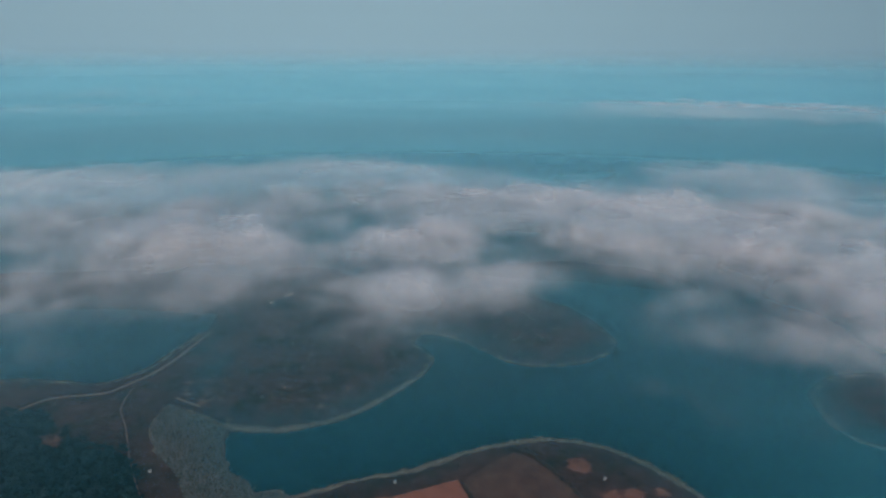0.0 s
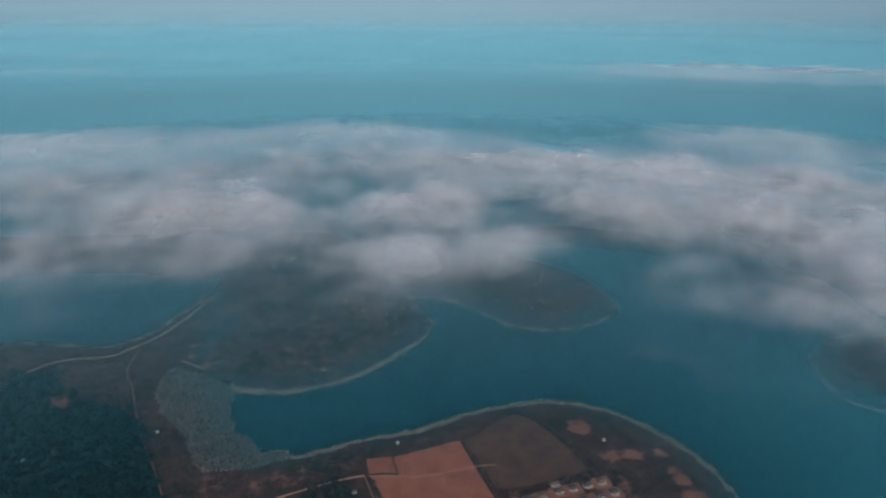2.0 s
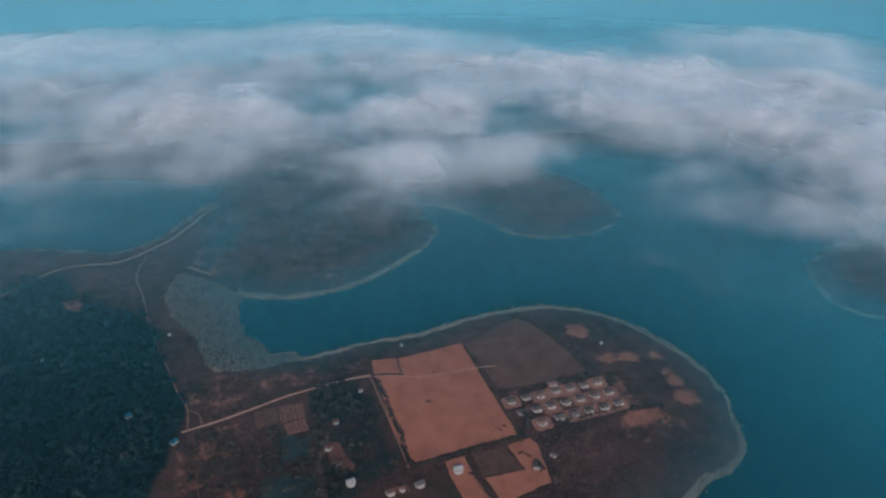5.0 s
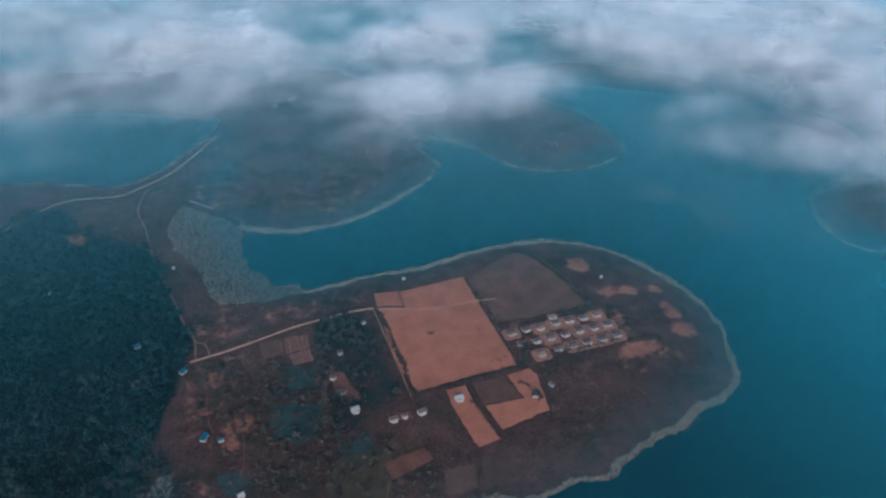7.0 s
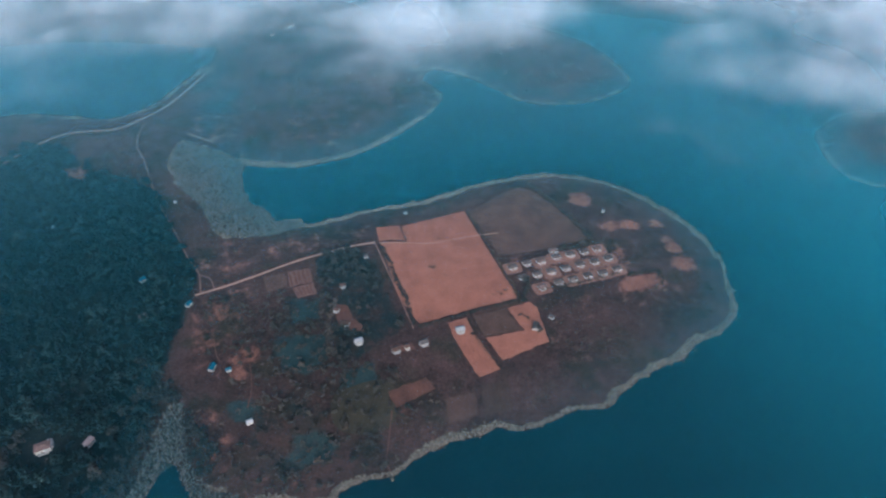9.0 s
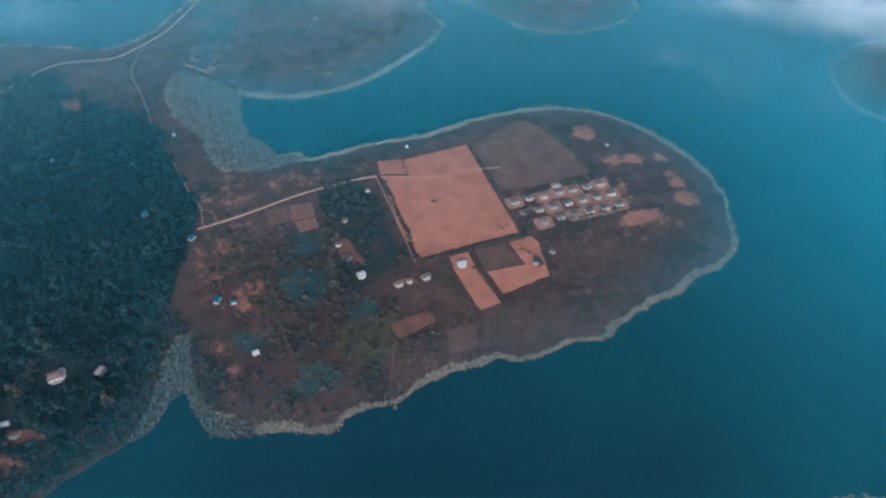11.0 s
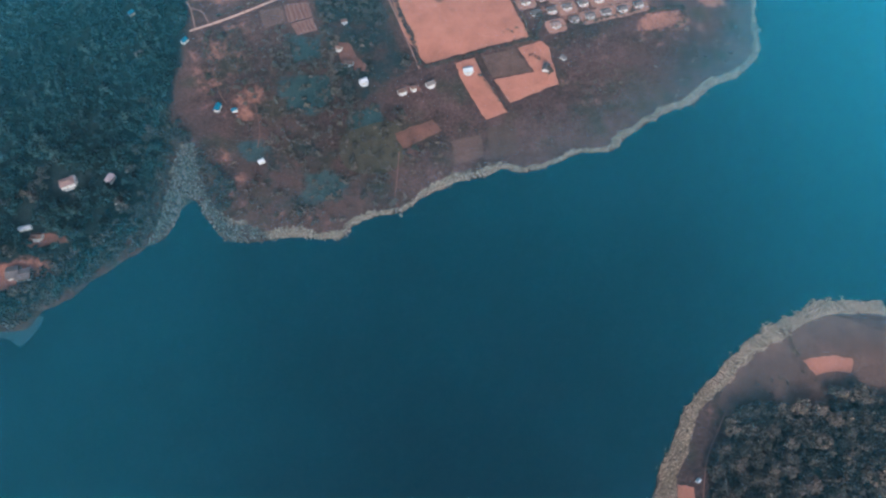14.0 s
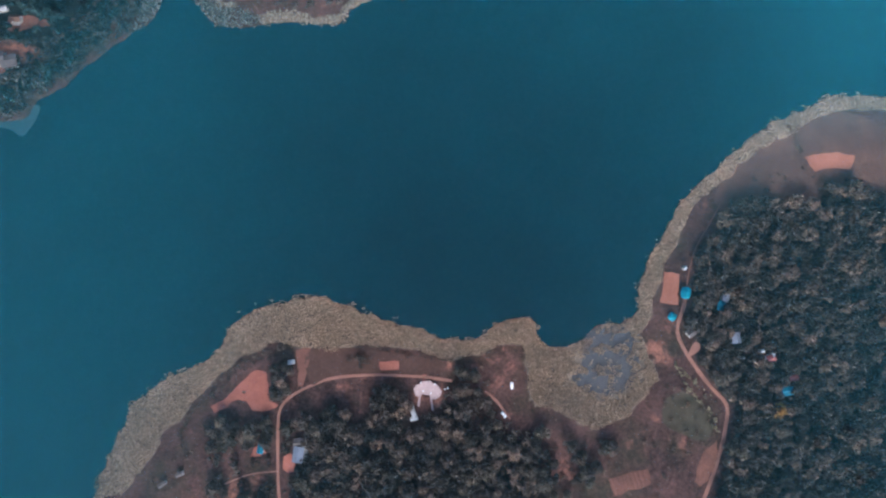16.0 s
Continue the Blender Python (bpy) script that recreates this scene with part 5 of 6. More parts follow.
def scatter(zone, spacing, seed, keep=1.0, jitter=0.42):
    """Points strewn over a zone about that far apart."""
    rng = np.random.default_rng(seed)
    lo, hi = zone.min(0), zone.max(0)
    mx, my = np.meshgrid(np.arange(lo[0], hi[0], spacing), np.arange(lo[1], hi[1], spacing * 0.87))
    mx[::2] += spacing / 2
    q = np.stack([mx.ravel(), my.ravel()], 1)
    q += rng.uniform(-jitter, jitter, q.shape) * spacing
    q = q[inside(q, zone)]
    return q[rng.uniform(size=len(q)) < keep]


CLEAR = [(np.array(ob_xy), r) for ob_xy, r in [((o.location.x, o.location.y), 9.5 if o.location.y > 150 else 4.0) for o in scene.objects if o.type == "EMPTY"]]
CLEAR += [(np.array(c), 6.0) for c in [(-20.7, -63.6), (-19.8, -68.1), (-15.4, -57.2), (-8.2, -57.8)]]
PLOTS = [np.array([v.co[:2] for v in o.data.vertices]) for o in scene.objects if o.type == "MESH" and o.name.split(".")[0] in ("yard", "field", "paddy", "bare_soil", "track", "ridge")]


def cleared(q, gap=2.2, plots=True, bank=7.0):
    """Leaves out what would stand on houses, tracks and plots."""
    ok = shore(q) > bank
    for c, r in CLEAR:
        ok &= ((q - c) ** 2).sum(1) > r * r
    if plots:
        for p in PLOTS:
            near = ((q > p.min(0) - 4) & (q < p.max(0) + 4)).all(1) & ok
            if near.any():
                w = q[near]
                d2 = ((w[:, None, :] - p[None]) ** 2).sum(2).min(1)
                ok[np.where(near)[0][d2 < (gap + 1.6) ** 2]] = False
    return q[ok]


def stuff(name, q, templates, sizes, material, label, category, seed, sink=0.0):
    """Many alike plants as one object."""
    rng = np.random.default_rng(seed)
    z = height(q)
    cos, fas, n = [], [], 0
    pick = rng.integers(0, len(templates), len(q))
    for (x, y), h, k in zip(q, z, pick):
        co, fa = templates[k]
        a, s = rng.uniform(0, 6.283), rng.uniform(*sizes)
        c, sn = math.cos(a) * s, math.sin(a) * s
        cos.append(np.stack([co[:, 0] * c - co[:, 1] * sn + x, co[:, 0] * sn + co[:, 1] * c + y, co[:, 2] * s * rng.uniform(0.8, 1.2) + h - sink], 1))
        fas.append(fa + n)
        n += len(co)
    me = tri_mesh(name, np.concatenate(cos), np.concatenate(fas), material)
    shade = np.repeat(rng.normal(0, 0.5, len(q)), [len(templates[k][0]) for k in pick])
    me.attributes.new("plant", "FLOAT", "POINT").data.foreach_set("value", shade.astype(np.float32))
    return tagged(new(name, me), label, category, kind="stuff")


KINDS = []
for k, (R, h, mat, label) in enumerate((
        (4.6, 6.6, M_LEAF, "broad dark green tree with a dense crown"), (3.8, 7.6, M_LEAF, "tall dark green tree with a narrow crown"),
        (5.2, 6.0, M_OLIVE, "spreading olive-brown tree with a thin crown"), (3.4, 6.0, M_OLIVE, "small olive tree with a patchy crown"),
        (4.4, 5.8, M_DRY, "dry brown tree with a sparse crown"))):
    KINDS.append((R, h, mat, label, tri_mesh("crown", *crown_parts(20 + k, R, h, 22, 620, 0.085), mat)))
trunk_mesh = bpy.data.meshes.new("trunk")
tb = trunk_shape(3, 4.5, 6.4)
tb.to_mesh(trunk_mesh)
tb.free()
trunk_mesh.materials.append(M_BARK)


def tree(x, y, z, k, turn, s, label=""):
    R, h, mat, text, crown = KINDS[k]
    ob = tagged(new("tree"), label or text, "tree", "trees of the lakeside woods")
    ob.matrix_basis = pose(x, y, z - 0.1, 0, 0, turn) @ Matrix.Diagonal((s, s, s, 1))
    for name, me in (("trunk", trunk_mesh), ("crown", crown)):
        o = new(name, me)
        o.parent = ob
    return ob


rng = np.random.default_rng(5)
near_east, near_south = cleared(scatter(WOODS["east"], 7.2, 1)), cleared(scatter(WOODS["south"], 7.8, 2, 0.9))
gardens = [cleared(scatter(np.array(v), gap, 70 + i, keep)) for i, (v, gap, keep) in enumerate((
    ([(-157.6, -71.9), (-139.4, -67.9), (-116.4, -70.1), (-112.5, -87.8), (-130.6, -91.8), (-153.6, -88.5)], 5.5, 0.85), ([(-93.5, -69.0), (-70.9, -58.1), (-59.8, -70.3), (-58.8, -79.5), (-85.1, -87.4), (-91.1, -80.1)], 6.0, 0.8), ([(-106.8, -69.9), (-97.2, -70.9), (-98.7, -80.9), (-108.3, -80.4)], 5.0, 0.9), ([(-114.3, -31.6), (-102.6, -35.2), (-103.7, -54.2), (-114.8, -61.8)], 5.0, 0.7),
    ([(59.1, -73.9), (97.2, -71.4), (116.0, -84.0), (100.6, -109.9), (66.7, -121.4)], 8.0, 0.6), ([(-48.2, -49.5), (-21.4, -49.0), (-22.9, -67.8), (-47.6, -70.1)], 6.0, 0.8), ([(5.3, -33.5), (22.6, -37.0), (24.7, -52.0), (5.5, -52.4)], 6.0, 0.8),
    ([(-152.4, -110.5), (-114.5, -109.9), (-113.7, -128.1), (-151.3, -128.7)], 7.0, 0.7)))]
alone = np.concatenate([near_south[near_south[:, 1] > -150], near_east[(near_east[:, 0] < 250) & (near_east[:, 1] < 60) & (near_east[:, 1] > -130)]])
rng.shuffle(alone)
keep_room = sum(len(g) for g in gardens)
alone, spare = np.concatenate(gardens + [alone[:290 - keep_room]]), alone[290 - keep_room:]
for (x, y), z in zip(alone, height(alone)):
    tree(x, y, z, rng.choice(5, p=(0.27, 0.14, 0.23, 0.14, 0.22)), rng.uniform(0, 360), rng.uniform(0.75, 1.4))
for (x, y), mat_label in zip([(221.1, -57.4), (201.0, -52.6), (309.6, -43.0), (208.4, -26.0), (46.5, -87.8), (12.2, -47.9), (250.4, 81.8), (257.8, 74.8)], ("yellow-leaved tree beside dark ones", "pale flowering tree in the wood", "pale flowering tree in dark wood", "pinkish dry tree in the wood", "broad tan-leaved tree among dark ones", "broad brown tree beside the terrace garden", "pinkish dry tree at the wood edge", "dry tan tree at the wood edge")):
    o = tree(x, y, float(height(np.array([(x, y)]))[0]), 0, 30, 1.3, mat_label)
    [c for c in o.children if c.name.startswith("crown")][0].data = tri_mesh("crown", *crown_parts(77, 4.4, 7.5, 22, 620, 0.085), M_YELLOW if "yellow" in mat_label else M_DRY)

FAR = [crown_parts(40 + k, R, h, 8, 60, 0.17) for k, (R, h) in enumerate(((4.4, 8.0), (3.8, 9.0), (4.9, 7.0), (3.4, 6.5)))]
BUSH = [crown_parts(60 + k, R, h, 5, 30, 0.2) for k, (R, h) in enumerate(((1.6, 1.8), (2.2, 2.6), (2.8, 3.4)))]
rest_east = np.concatenate([near_east[~((near_east[:, 0] < 250) & (near_east[:, 1] < 60) & (near_east[:, 1] > -130))], spare])
rest_south = near_south[near_south[:, 1] <= -150]
MIDDLE = [crown_parts(50 + k, R, h, 12, 240, 0.12) for k, (R, h) in enumerate(((4.4, 6.4), (3.8, 7.0), (4.9, 5.8), (3.4, 5.5)))]
stuff("woodland", rest_east, MIDDLE, (0.75, 1.5), M_MIXED, "dense dark mixed wood on the eastern shore", "woodland", 3)
stuff("woodland", rest_south, MIDDLE, (0.75, 1.5), M_MIXED, "dense dark mixed wood on the southern shore", "woodland", 4)
for i, zone in enumerate(("east", "south")):
    low = cleared(scatter(WOODS[zone], 4.2, 21 + i, 0.9), 1.0)
    low = low[(low[:, 1] > -190) & (low[:, 0] < 340)]
    stuff("undergrowth", low, BUSH, (0.7, 1.5), M_MIXED, "dull undergrowth between the trees of the shore wood", "undergrowth", 23 + i, 0.1)
west = cleared(scatter(WOODS["west"], 8.0, 7), plots=False, bank=3.0)
for poly, w in BARE:
    if w > 0.55:
        west = west[~inside(west, poly)]
west = west[~inside(west, MATS[1])]
for c, reach in ((-300.9, 255.6), 15.0), ((-268.4, 260.3), 8.0), ((-300.0, 206.5), 9.0):
    west = west[((west - np.array(c)) ** 2).sum(1) > reach * reach]
dry_side = (west[:, 1] < 330) & (ripple(west, 26.0, 5.0) + 0.6 * ripple(west, 9.0, 3.0) + 0.6 * np.clip((300 - west[:, 1]) / 100, 0, 1) > 0.75)
stuff("woodland", west[~dry_side], FAR, (0.65, 1.7), M_FOREST, "dense blue-green forest on the mainland", "woodland", 5)
stuff("woodland", west[dry_side], FAR, (0.6, 1.6), M_DUSK, "dull brown trees among the mainland forest", "woodland", 15)
rim = np.random.default_rng(9).uniform((-420, 60), (-165, 350), (26000, 2))
rim_d = shore(rim)
rim = rim[(rim_d > 2.2) & (rim_d < 30) & (wooded_bank(rim) > 0.5) & ~inside(rim, MATS[1])]
stuff("brush", rim[::4], BUSH, (0.5, 1.6), M_DUSK, "brown brush reaching down to the water", "brush", 16)
stuff("brush", rim[2::12], FAR, (0.35, 0.8), M_DUSK, "low dull trees on the bank", "brush", 17)
copse = cleared(scatter(WOODS["copse"], 6.5, 8, 0.95))
copse = copse[ripple(copse, 22.0, 6.0) + 0.5 * ripple(copse, 7.0, 2.0) + 0.010 * (copse[:, 1] - WOODS["copse"][:, 1].mean()) > -0.35]
stuff("copse", copse, FAR, (0.45, 1.2), M_LEAF, "dark copse beside the bare field", "copse", 6)

# scrub and hedges of the peninsula
SCRUB = [
    (np.array([(-222.7, 411.7), (-157.6, 442.3), (-106.8, 434.5), (-91.2, 336.6), (-41.4, 330.3), (-6.8, 312.1), (-36.9, 236.1), (-96.1, 216.8), (-151.8, 216.8), (-175.5, 246.1), (-157.2, 266.9), (-165.9, 312.1), (-197.5, 324.2)]), 7.0, 0.62, (0.5, 1.5)),
    (np.array([(94.7, 411.7), (198.4, 419.2), (284.3, 474.9), (268.1, 397.1), (209.3, 349.4), (141.8, 306.2), (92.6, 294.6), (70.9, 318.1)]), 7.5, 0.5, (0.3, 1.0)),
    (np.array([(-6.8, 312.1), (70.9, 318.1), (92.3, 291.7), (53.9, 280.5), (-1.8, 261.6), (-28.5, 246.1), (-34.3, 277.8)]), 7.0, 0.5, (0.4, 1.0)),
    (np.array([(114.0, 608.0), (201.8, 592.1), (262.9, 528.0), (276.3, 466.5), (196.9, 411.7), (185.4, 466.5), (162.2, 500.8)]), 11.0, 0.35, (0.3, 0.8)),
    (np.array([(-258.7, 528.0), (-213.0, 496.4), (-81.9, 542.1), (22.8, 581.7), (74.8, 602.6), (93.5, 595.2), (9.8, 546.9), (-74.8, 528.0), (-208.7, 474.9), (-235.4, 466.5)]), 9.0, 0.5, (0.3, 0.9)),
    (np.array([(-308.8, 756.9), (-269.9, 823.7), (-154.6, 899.2), (-29.0, 859.2), (-3.1, 822.2), (-41.7, 739.7), (-125.4, 668.9), (-237.4, 656.5), (-287.6, 683.4)]), 14.0, 0.45, (0.5, 1.6)),
    (np.array([(24.0, 918.9), (185, 1033), (264.5, 939.0), (279.6, 867.0), (220.7, 812.0), (122.1, 821.4)]), 15.0, 0.45, (0.5, 1.8)),
    (np.array([(-424.5, 632.5), (-377.1, 670.5), (-307.8, 574.3), (-243.3, 452.8), (-290.1, 523.3), (-348.8, 596.7)]), 9.0, 0.7, (0.6, 1.6)),
    (np.array([(-201.5, -111.4), (-148.4, -43.6), (-110.7, -25.9), (-86.6, -50.1), (-112.9, -61.8), (-116.1, -76.8), (-145.8, -92.1), (-170.6, -121.8)]), 7.0, 0.4, (0.3, 0.9)),
    (np.array([(-158.5, -70.0), (-116.4, -69.3), (-111.6, -91.5), (-85.6, -76.3), (-55.3, -68.3), (-83.9, -121.0), (-151.7, -122.2)]), 6.0, 0.7, (0.5, 1.9)),
    (np.array([(5.2, -29.7), (55.3, -36.5), (81.9, -73.5), (119.8, -80.3), (119.4, -109.6), (74.2, -118.3), (59.1, -88.6), (28.5, -48.2)]), 8.0, 0.45, (0.3, 1.2)),
    (np.array([(144.3, 3.2), (173.0, 58.4), (214.1, 107.1), (242.6, 123.9), (257.3, 99.7), (213.4, 88.9), (181.1, 66.4), (155.2, -27.2)]), 7.5, 0.45, (0.3, 1.0)),
    (np.array([(131.6, -57.8), (159.1, -27.2), (186.9, -56.9), (176.5, -86.7), (138.2, -109.3)]), 5.5, 0.6, (0.3, 0.95)),
    (np.array([(-591.5, 658.8), (-543.0, 727.7), (-435.5, 724.1), (-396.9, 741.9), (-369.3, 632.2), (-424.5, 632.5), (-466.4, 677.8), (-517.0, 678.1)]), 11.0, 0.4, (0.5, 1.5)),
]
for i, (zone, gap, keep, sizes) in enumerate(SCRUB):
    q = cleared(scatter(zone, gap, 30 + i, keep), 1.2)
    if len(q):
        stuff("scrub", q, BUSH, sizes, M_LEAF if i in (0, 7, 9) else M_SCRUB, "low brown and olive bushes in dry grass", "scrub", 60 + i, 0.15)
spread = cleared(scatter(SCRUB[0][0], 9.0, 51, 0.5), 1.5)
stuff("scattered_trees", spread, FAR, (0.3, 0.95), M_OLIVE, "scattered dark trees and thickets among plots", "trees", 52)
heaps = scatter(np.array([(-201.0, 293.0), (-188.8, 294.0), (-170.6, 274.4), (-161.4, 252.6), (-168.3, 243.4), (-186.9, 255.1), (-197.9, 274.3)]), 5.2, 81, 0.85)
stuff("straw_heaps", heaps, BUSH, (0.4, 0.95), M_DRY, "pinkish heaps of cut straw on a bare plot", "straw", 82, 0.5)
HEDGES = (
    ([(-10.1, 456.7), (-7.9, 453.5), (-5.6, 455.1)], M_SCRUB, 0.6), ([(4.4, 443.9), (5.6, 443.1)], M_SCRUB, 0.4), ([(50.9, 417.7), (55.3, 419.9), (58.5, 417.7)], M_SCRUB, 0.7), ([(62.1, 423.7), (63.1, 423.0)], M_SCRUB, 0.5), ([(88.9, 374.0), (89.7, 371.9)], M_LEAF, 1.3),
    ([(74.2, 391.4), (79.3, 388.6), (82.6, 384.4)], M_SCRUB, 0.6), ([(-2.3, 497.2), (0.0, 498.1)], M_SCRUB, 0.5), ([(-135.6, -52.4), (-133.8, -51.6)], M_SCRUB, 0.5), ([(241.3, 139.6), (245.2, 129.1), (249.8, 117.9)], M_SCRUB, 0.7), ([(-56.6, -26.9), (-56.3, -34.5)], M_LEAF, 0.9),
    ([(-59.1, 485.1), (-44.6, 446.3), (-32.3, 411.7), (-22.3, 378.8)], M_LEAF, 0.9), ([(-19.7, 375.4), (8.4, 385.8), (40.3, 397.1), (74.0, 408.8)], M_LEAF, 0.8), ([(30.1, 548.9), (55.0, 474.9), (76.0, 413.2)], M_SCRUB, 0.6),
    ([(-42.0, 522.4), (-33.4, 496.4)], M_SCRUB, 0.45), ([(105.4, 599.5), (125.5, 566.6), (142.9, 532.7), (161.7, 490.3)], M_LEAF, 0.9), ([(28.8, 369.2), (40.7, 349.4), (53.1, 329.1)], M_LEAF, 0.6),
    ([(78.2, 408.0), (85.2, 426.8), (83.1, 434.5)], M_LEAF, 1.2), ([(124.6, 481.7), (145.3, 485.1), (160.6, 490.3)], M_LEAF, 1.1), ([(186.5, 442.3), (215.6, 448.7), (218.1, 434.5), (207.3, 423.0)], M_SCRUB, 0.8),
    ([(98.5, 423.0), (123.9, 429.8), (152.3, 436.8), (178.7, 445.5)], M_SCRUB, 0.7), ([(-211.4, 434.5), (-176.4, 454.3), (-128.9, 479.1), (-84.5, 499.0)], M_SCRUB, 0.6), ([(-99.0, 411.7), (-101.2, 383.0), (-92.6, 349.4), (-71.2, 333.4)], M_LEAF, 1.0),
    ([(-147.1, 376.0), (-116.7, 381.6), (-95.3, 376.0)], M_LEAF, 0.9), ([(-138.9, 324.2), (-90.9, 333.4), (-80.8, 330.3)], M_LEAF, 0.9), ([(160.1, -32.9), (168.3, -40.3), (177.6, -49.5)], M_PALE, 0.55),
    ([(156.0, -28.0), (160.3, -37.8), (169.2, -50.4), (179.4, -63.7), (183.7, -71.8)], M_PALE, 0.6), ([(-149.3, -41.3), (-137.4, -33.5), (-125.4, -26.5), (-110.8, -22.4)], M_SCRUB, 0.6), ([(-146.9, -42.8), (-133.4, -35.0), (-119.1, -28.7)], M_LEAF, 0.5),
    ([(-109.0, -20.9), (-87.7, -20.5), (-56.8, -20.8), (-33.5, -23.5), (-6.4, -27.6)], M_LEAF, 0.4), ([(-2.5, -28.3), (16.7, -27.2), (31.3, -22.4)], M_LEAF, 0.45), ([(-64.3, -27.8), (-59.5, -30.7), (-52.6, -31.4), (-50.7, -28.3)], M_LEAF, 0.8), ([(-177.6, -81.5), (-168.4, -64.6), (-153.8, -51.2)], M_SCRUB, 0.7),
)
for i, (line, mat, s) in enumerate(HEDGES):
    p = spline(line, False, 1.5)
    p = p + np.random.default_rng(i).normal(size=p.shape) * 0.9
    stuff("hedge", p, BUSH, (0.6 * s, 1.4 * s), mat, "uneven hedge of dark bushes along a plot", "hedge", 90 + i, 0.15)


# ---- reeds ----
def tuft(seed, blades=10, spread=0.6):
    rng = np.random.default_rng(seed)
    co, fa = [], []
    for i in range(blades):
        a = i * 6.283 / blades + rng.uniform(-0.3, 0.3)
        r, lean, h = rng.uniform(0.05, spread), rng.uniform(0.3, 1.0), rng.uniform(1.2, 2.3)
        b = np.array((r * math.cos(a), r * math.sin(a), 0))
        side = np.array((-math.sin(a + 0.6), math.cos(a + 0.6), 0)) * rng.uniform(0.12, 0.30)
        n = len(co)
        co += [b - side, b + side, b + (lean * math.cos(a), lean * math.sin(a), h)]
        fa.append((n, n + 1, n + 2))
    return np.array(co), np.array(fa)


TUFTS = [tuft(k) for k in range(6)]


def reeds(lo, hi, spacing, seed, size, label, material, marsh=None, far=None):
    rng = np.random.default_rng(seed)
    mx, my = np.meshgrid(np.arange(lo[0], hi[0], spacing), np.arange(lo[1], hi[1], spacing))
    q = np.stack([mx.ravel(), my.ravel()], 1)
    q += rng.uniform(-0.5, 0.5, q.shape) * spacing
    d = shore(q)
    cov = reed_cover(q, d)
    fringe = (d <= 0) & (d > -3.5) & (ripple(q, 4.0, 8.0) > 0.05 + 0.18 * np.abs(d)) & (wooded_bank(q) < 0.5)
    gaps = ripple(q, 5.0, 6.0) + 0.6 * ripple(q, 1.9, 2.0)
    pool = signed(q, POOL) + 3
    cov = np.where(wooded_bank(q) > 0.5, 0, cov)
    for mat_zone in MATS[:2]:
        cov[inside(q, mat_zone) & (d > 0)] = 1
    keep = ((cov > 0.5) & (gaps < 1.0 - 1.2 * np.clip(0.5 + pool / 14, 0, 1))) | (fringe & (rng.uniform(size=len(q)) < 0.45))
    if marsh is not None:
        keep &= (inside(q, MATS[0]) | inside(q, MATS[1])) == marsh
    if far is not None:
        keep &= ((q[:, 1] > 235) | ((q[:, 0] < 100) & (q[:, 1] > 120))) == far
    return stuff("reed_bed", q[keep], TUFTS, size, material, label, "reeds", seed)


reeds((-300, -180), (320, 235), 1.0, 11, (0.5, 0.95), "tan straw-coloured reeds along the near shore", M_REED, False, False)
reeds((-420, 120), (330, 760), 1.9, 12, (0.8, 1.3), "dull straw-coloured reeds round the peninsula", M_DULLREED, False, True)
reeds((-420, 150), (60, 760), 1.9, 13, (0.8, 1.4), "grey marsh grass choking the cove and inlet", M_MARSH, True)

# ---- fog, and haze as see-through tinted meshes ----
def haze_shell(radius, strength, low, top, colour):
    """A see-through shell imitating haze, that far away on all sides; top: where it thins out above."""
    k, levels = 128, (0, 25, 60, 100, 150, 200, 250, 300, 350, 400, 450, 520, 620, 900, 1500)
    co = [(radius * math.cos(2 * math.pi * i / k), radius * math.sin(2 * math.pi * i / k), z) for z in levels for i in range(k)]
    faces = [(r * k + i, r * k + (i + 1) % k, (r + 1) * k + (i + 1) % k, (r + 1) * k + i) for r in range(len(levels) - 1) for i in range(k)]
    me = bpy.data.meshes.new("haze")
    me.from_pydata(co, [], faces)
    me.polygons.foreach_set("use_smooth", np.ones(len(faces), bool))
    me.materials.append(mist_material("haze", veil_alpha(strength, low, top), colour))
    return tagged(new("haze", me), "see-through tinted shell imitating blue haze in the distance", "haze", kind="structure")


# nested shells imitate distance haze; the last, nearly solid, colours the sky
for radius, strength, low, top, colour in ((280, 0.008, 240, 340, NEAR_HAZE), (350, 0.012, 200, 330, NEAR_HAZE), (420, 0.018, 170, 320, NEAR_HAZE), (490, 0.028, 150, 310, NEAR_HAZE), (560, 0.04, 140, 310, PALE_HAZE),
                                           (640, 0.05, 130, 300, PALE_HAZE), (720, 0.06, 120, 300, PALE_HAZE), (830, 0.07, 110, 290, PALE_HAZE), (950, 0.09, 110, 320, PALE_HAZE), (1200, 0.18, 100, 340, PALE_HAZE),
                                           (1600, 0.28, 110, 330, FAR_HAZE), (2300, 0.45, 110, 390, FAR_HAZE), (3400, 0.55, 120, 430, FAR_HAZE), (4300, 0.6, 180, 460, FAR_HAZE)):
    haze_shell(radius, strength, low, top, colour)
haze_shell(4850, 0.97, 6, 0, SKY_HAZE)
flat = np.arange(-2400, 2401, 30.0)
fx, fy = np.meshgrid(flat, flat + 600)
fq = np.stack([fx.ravel(), fy.ravel()], 1)
# distance haze put into sheet density, growing outwards and eastwards, less inland
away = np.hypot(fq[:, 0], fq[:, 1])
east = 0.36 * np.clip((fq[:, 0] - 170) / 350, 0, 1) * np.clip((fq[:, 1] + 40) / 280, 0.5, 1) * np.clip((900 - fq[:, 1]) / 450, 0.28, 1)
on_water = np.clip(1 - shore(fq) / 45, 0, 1)
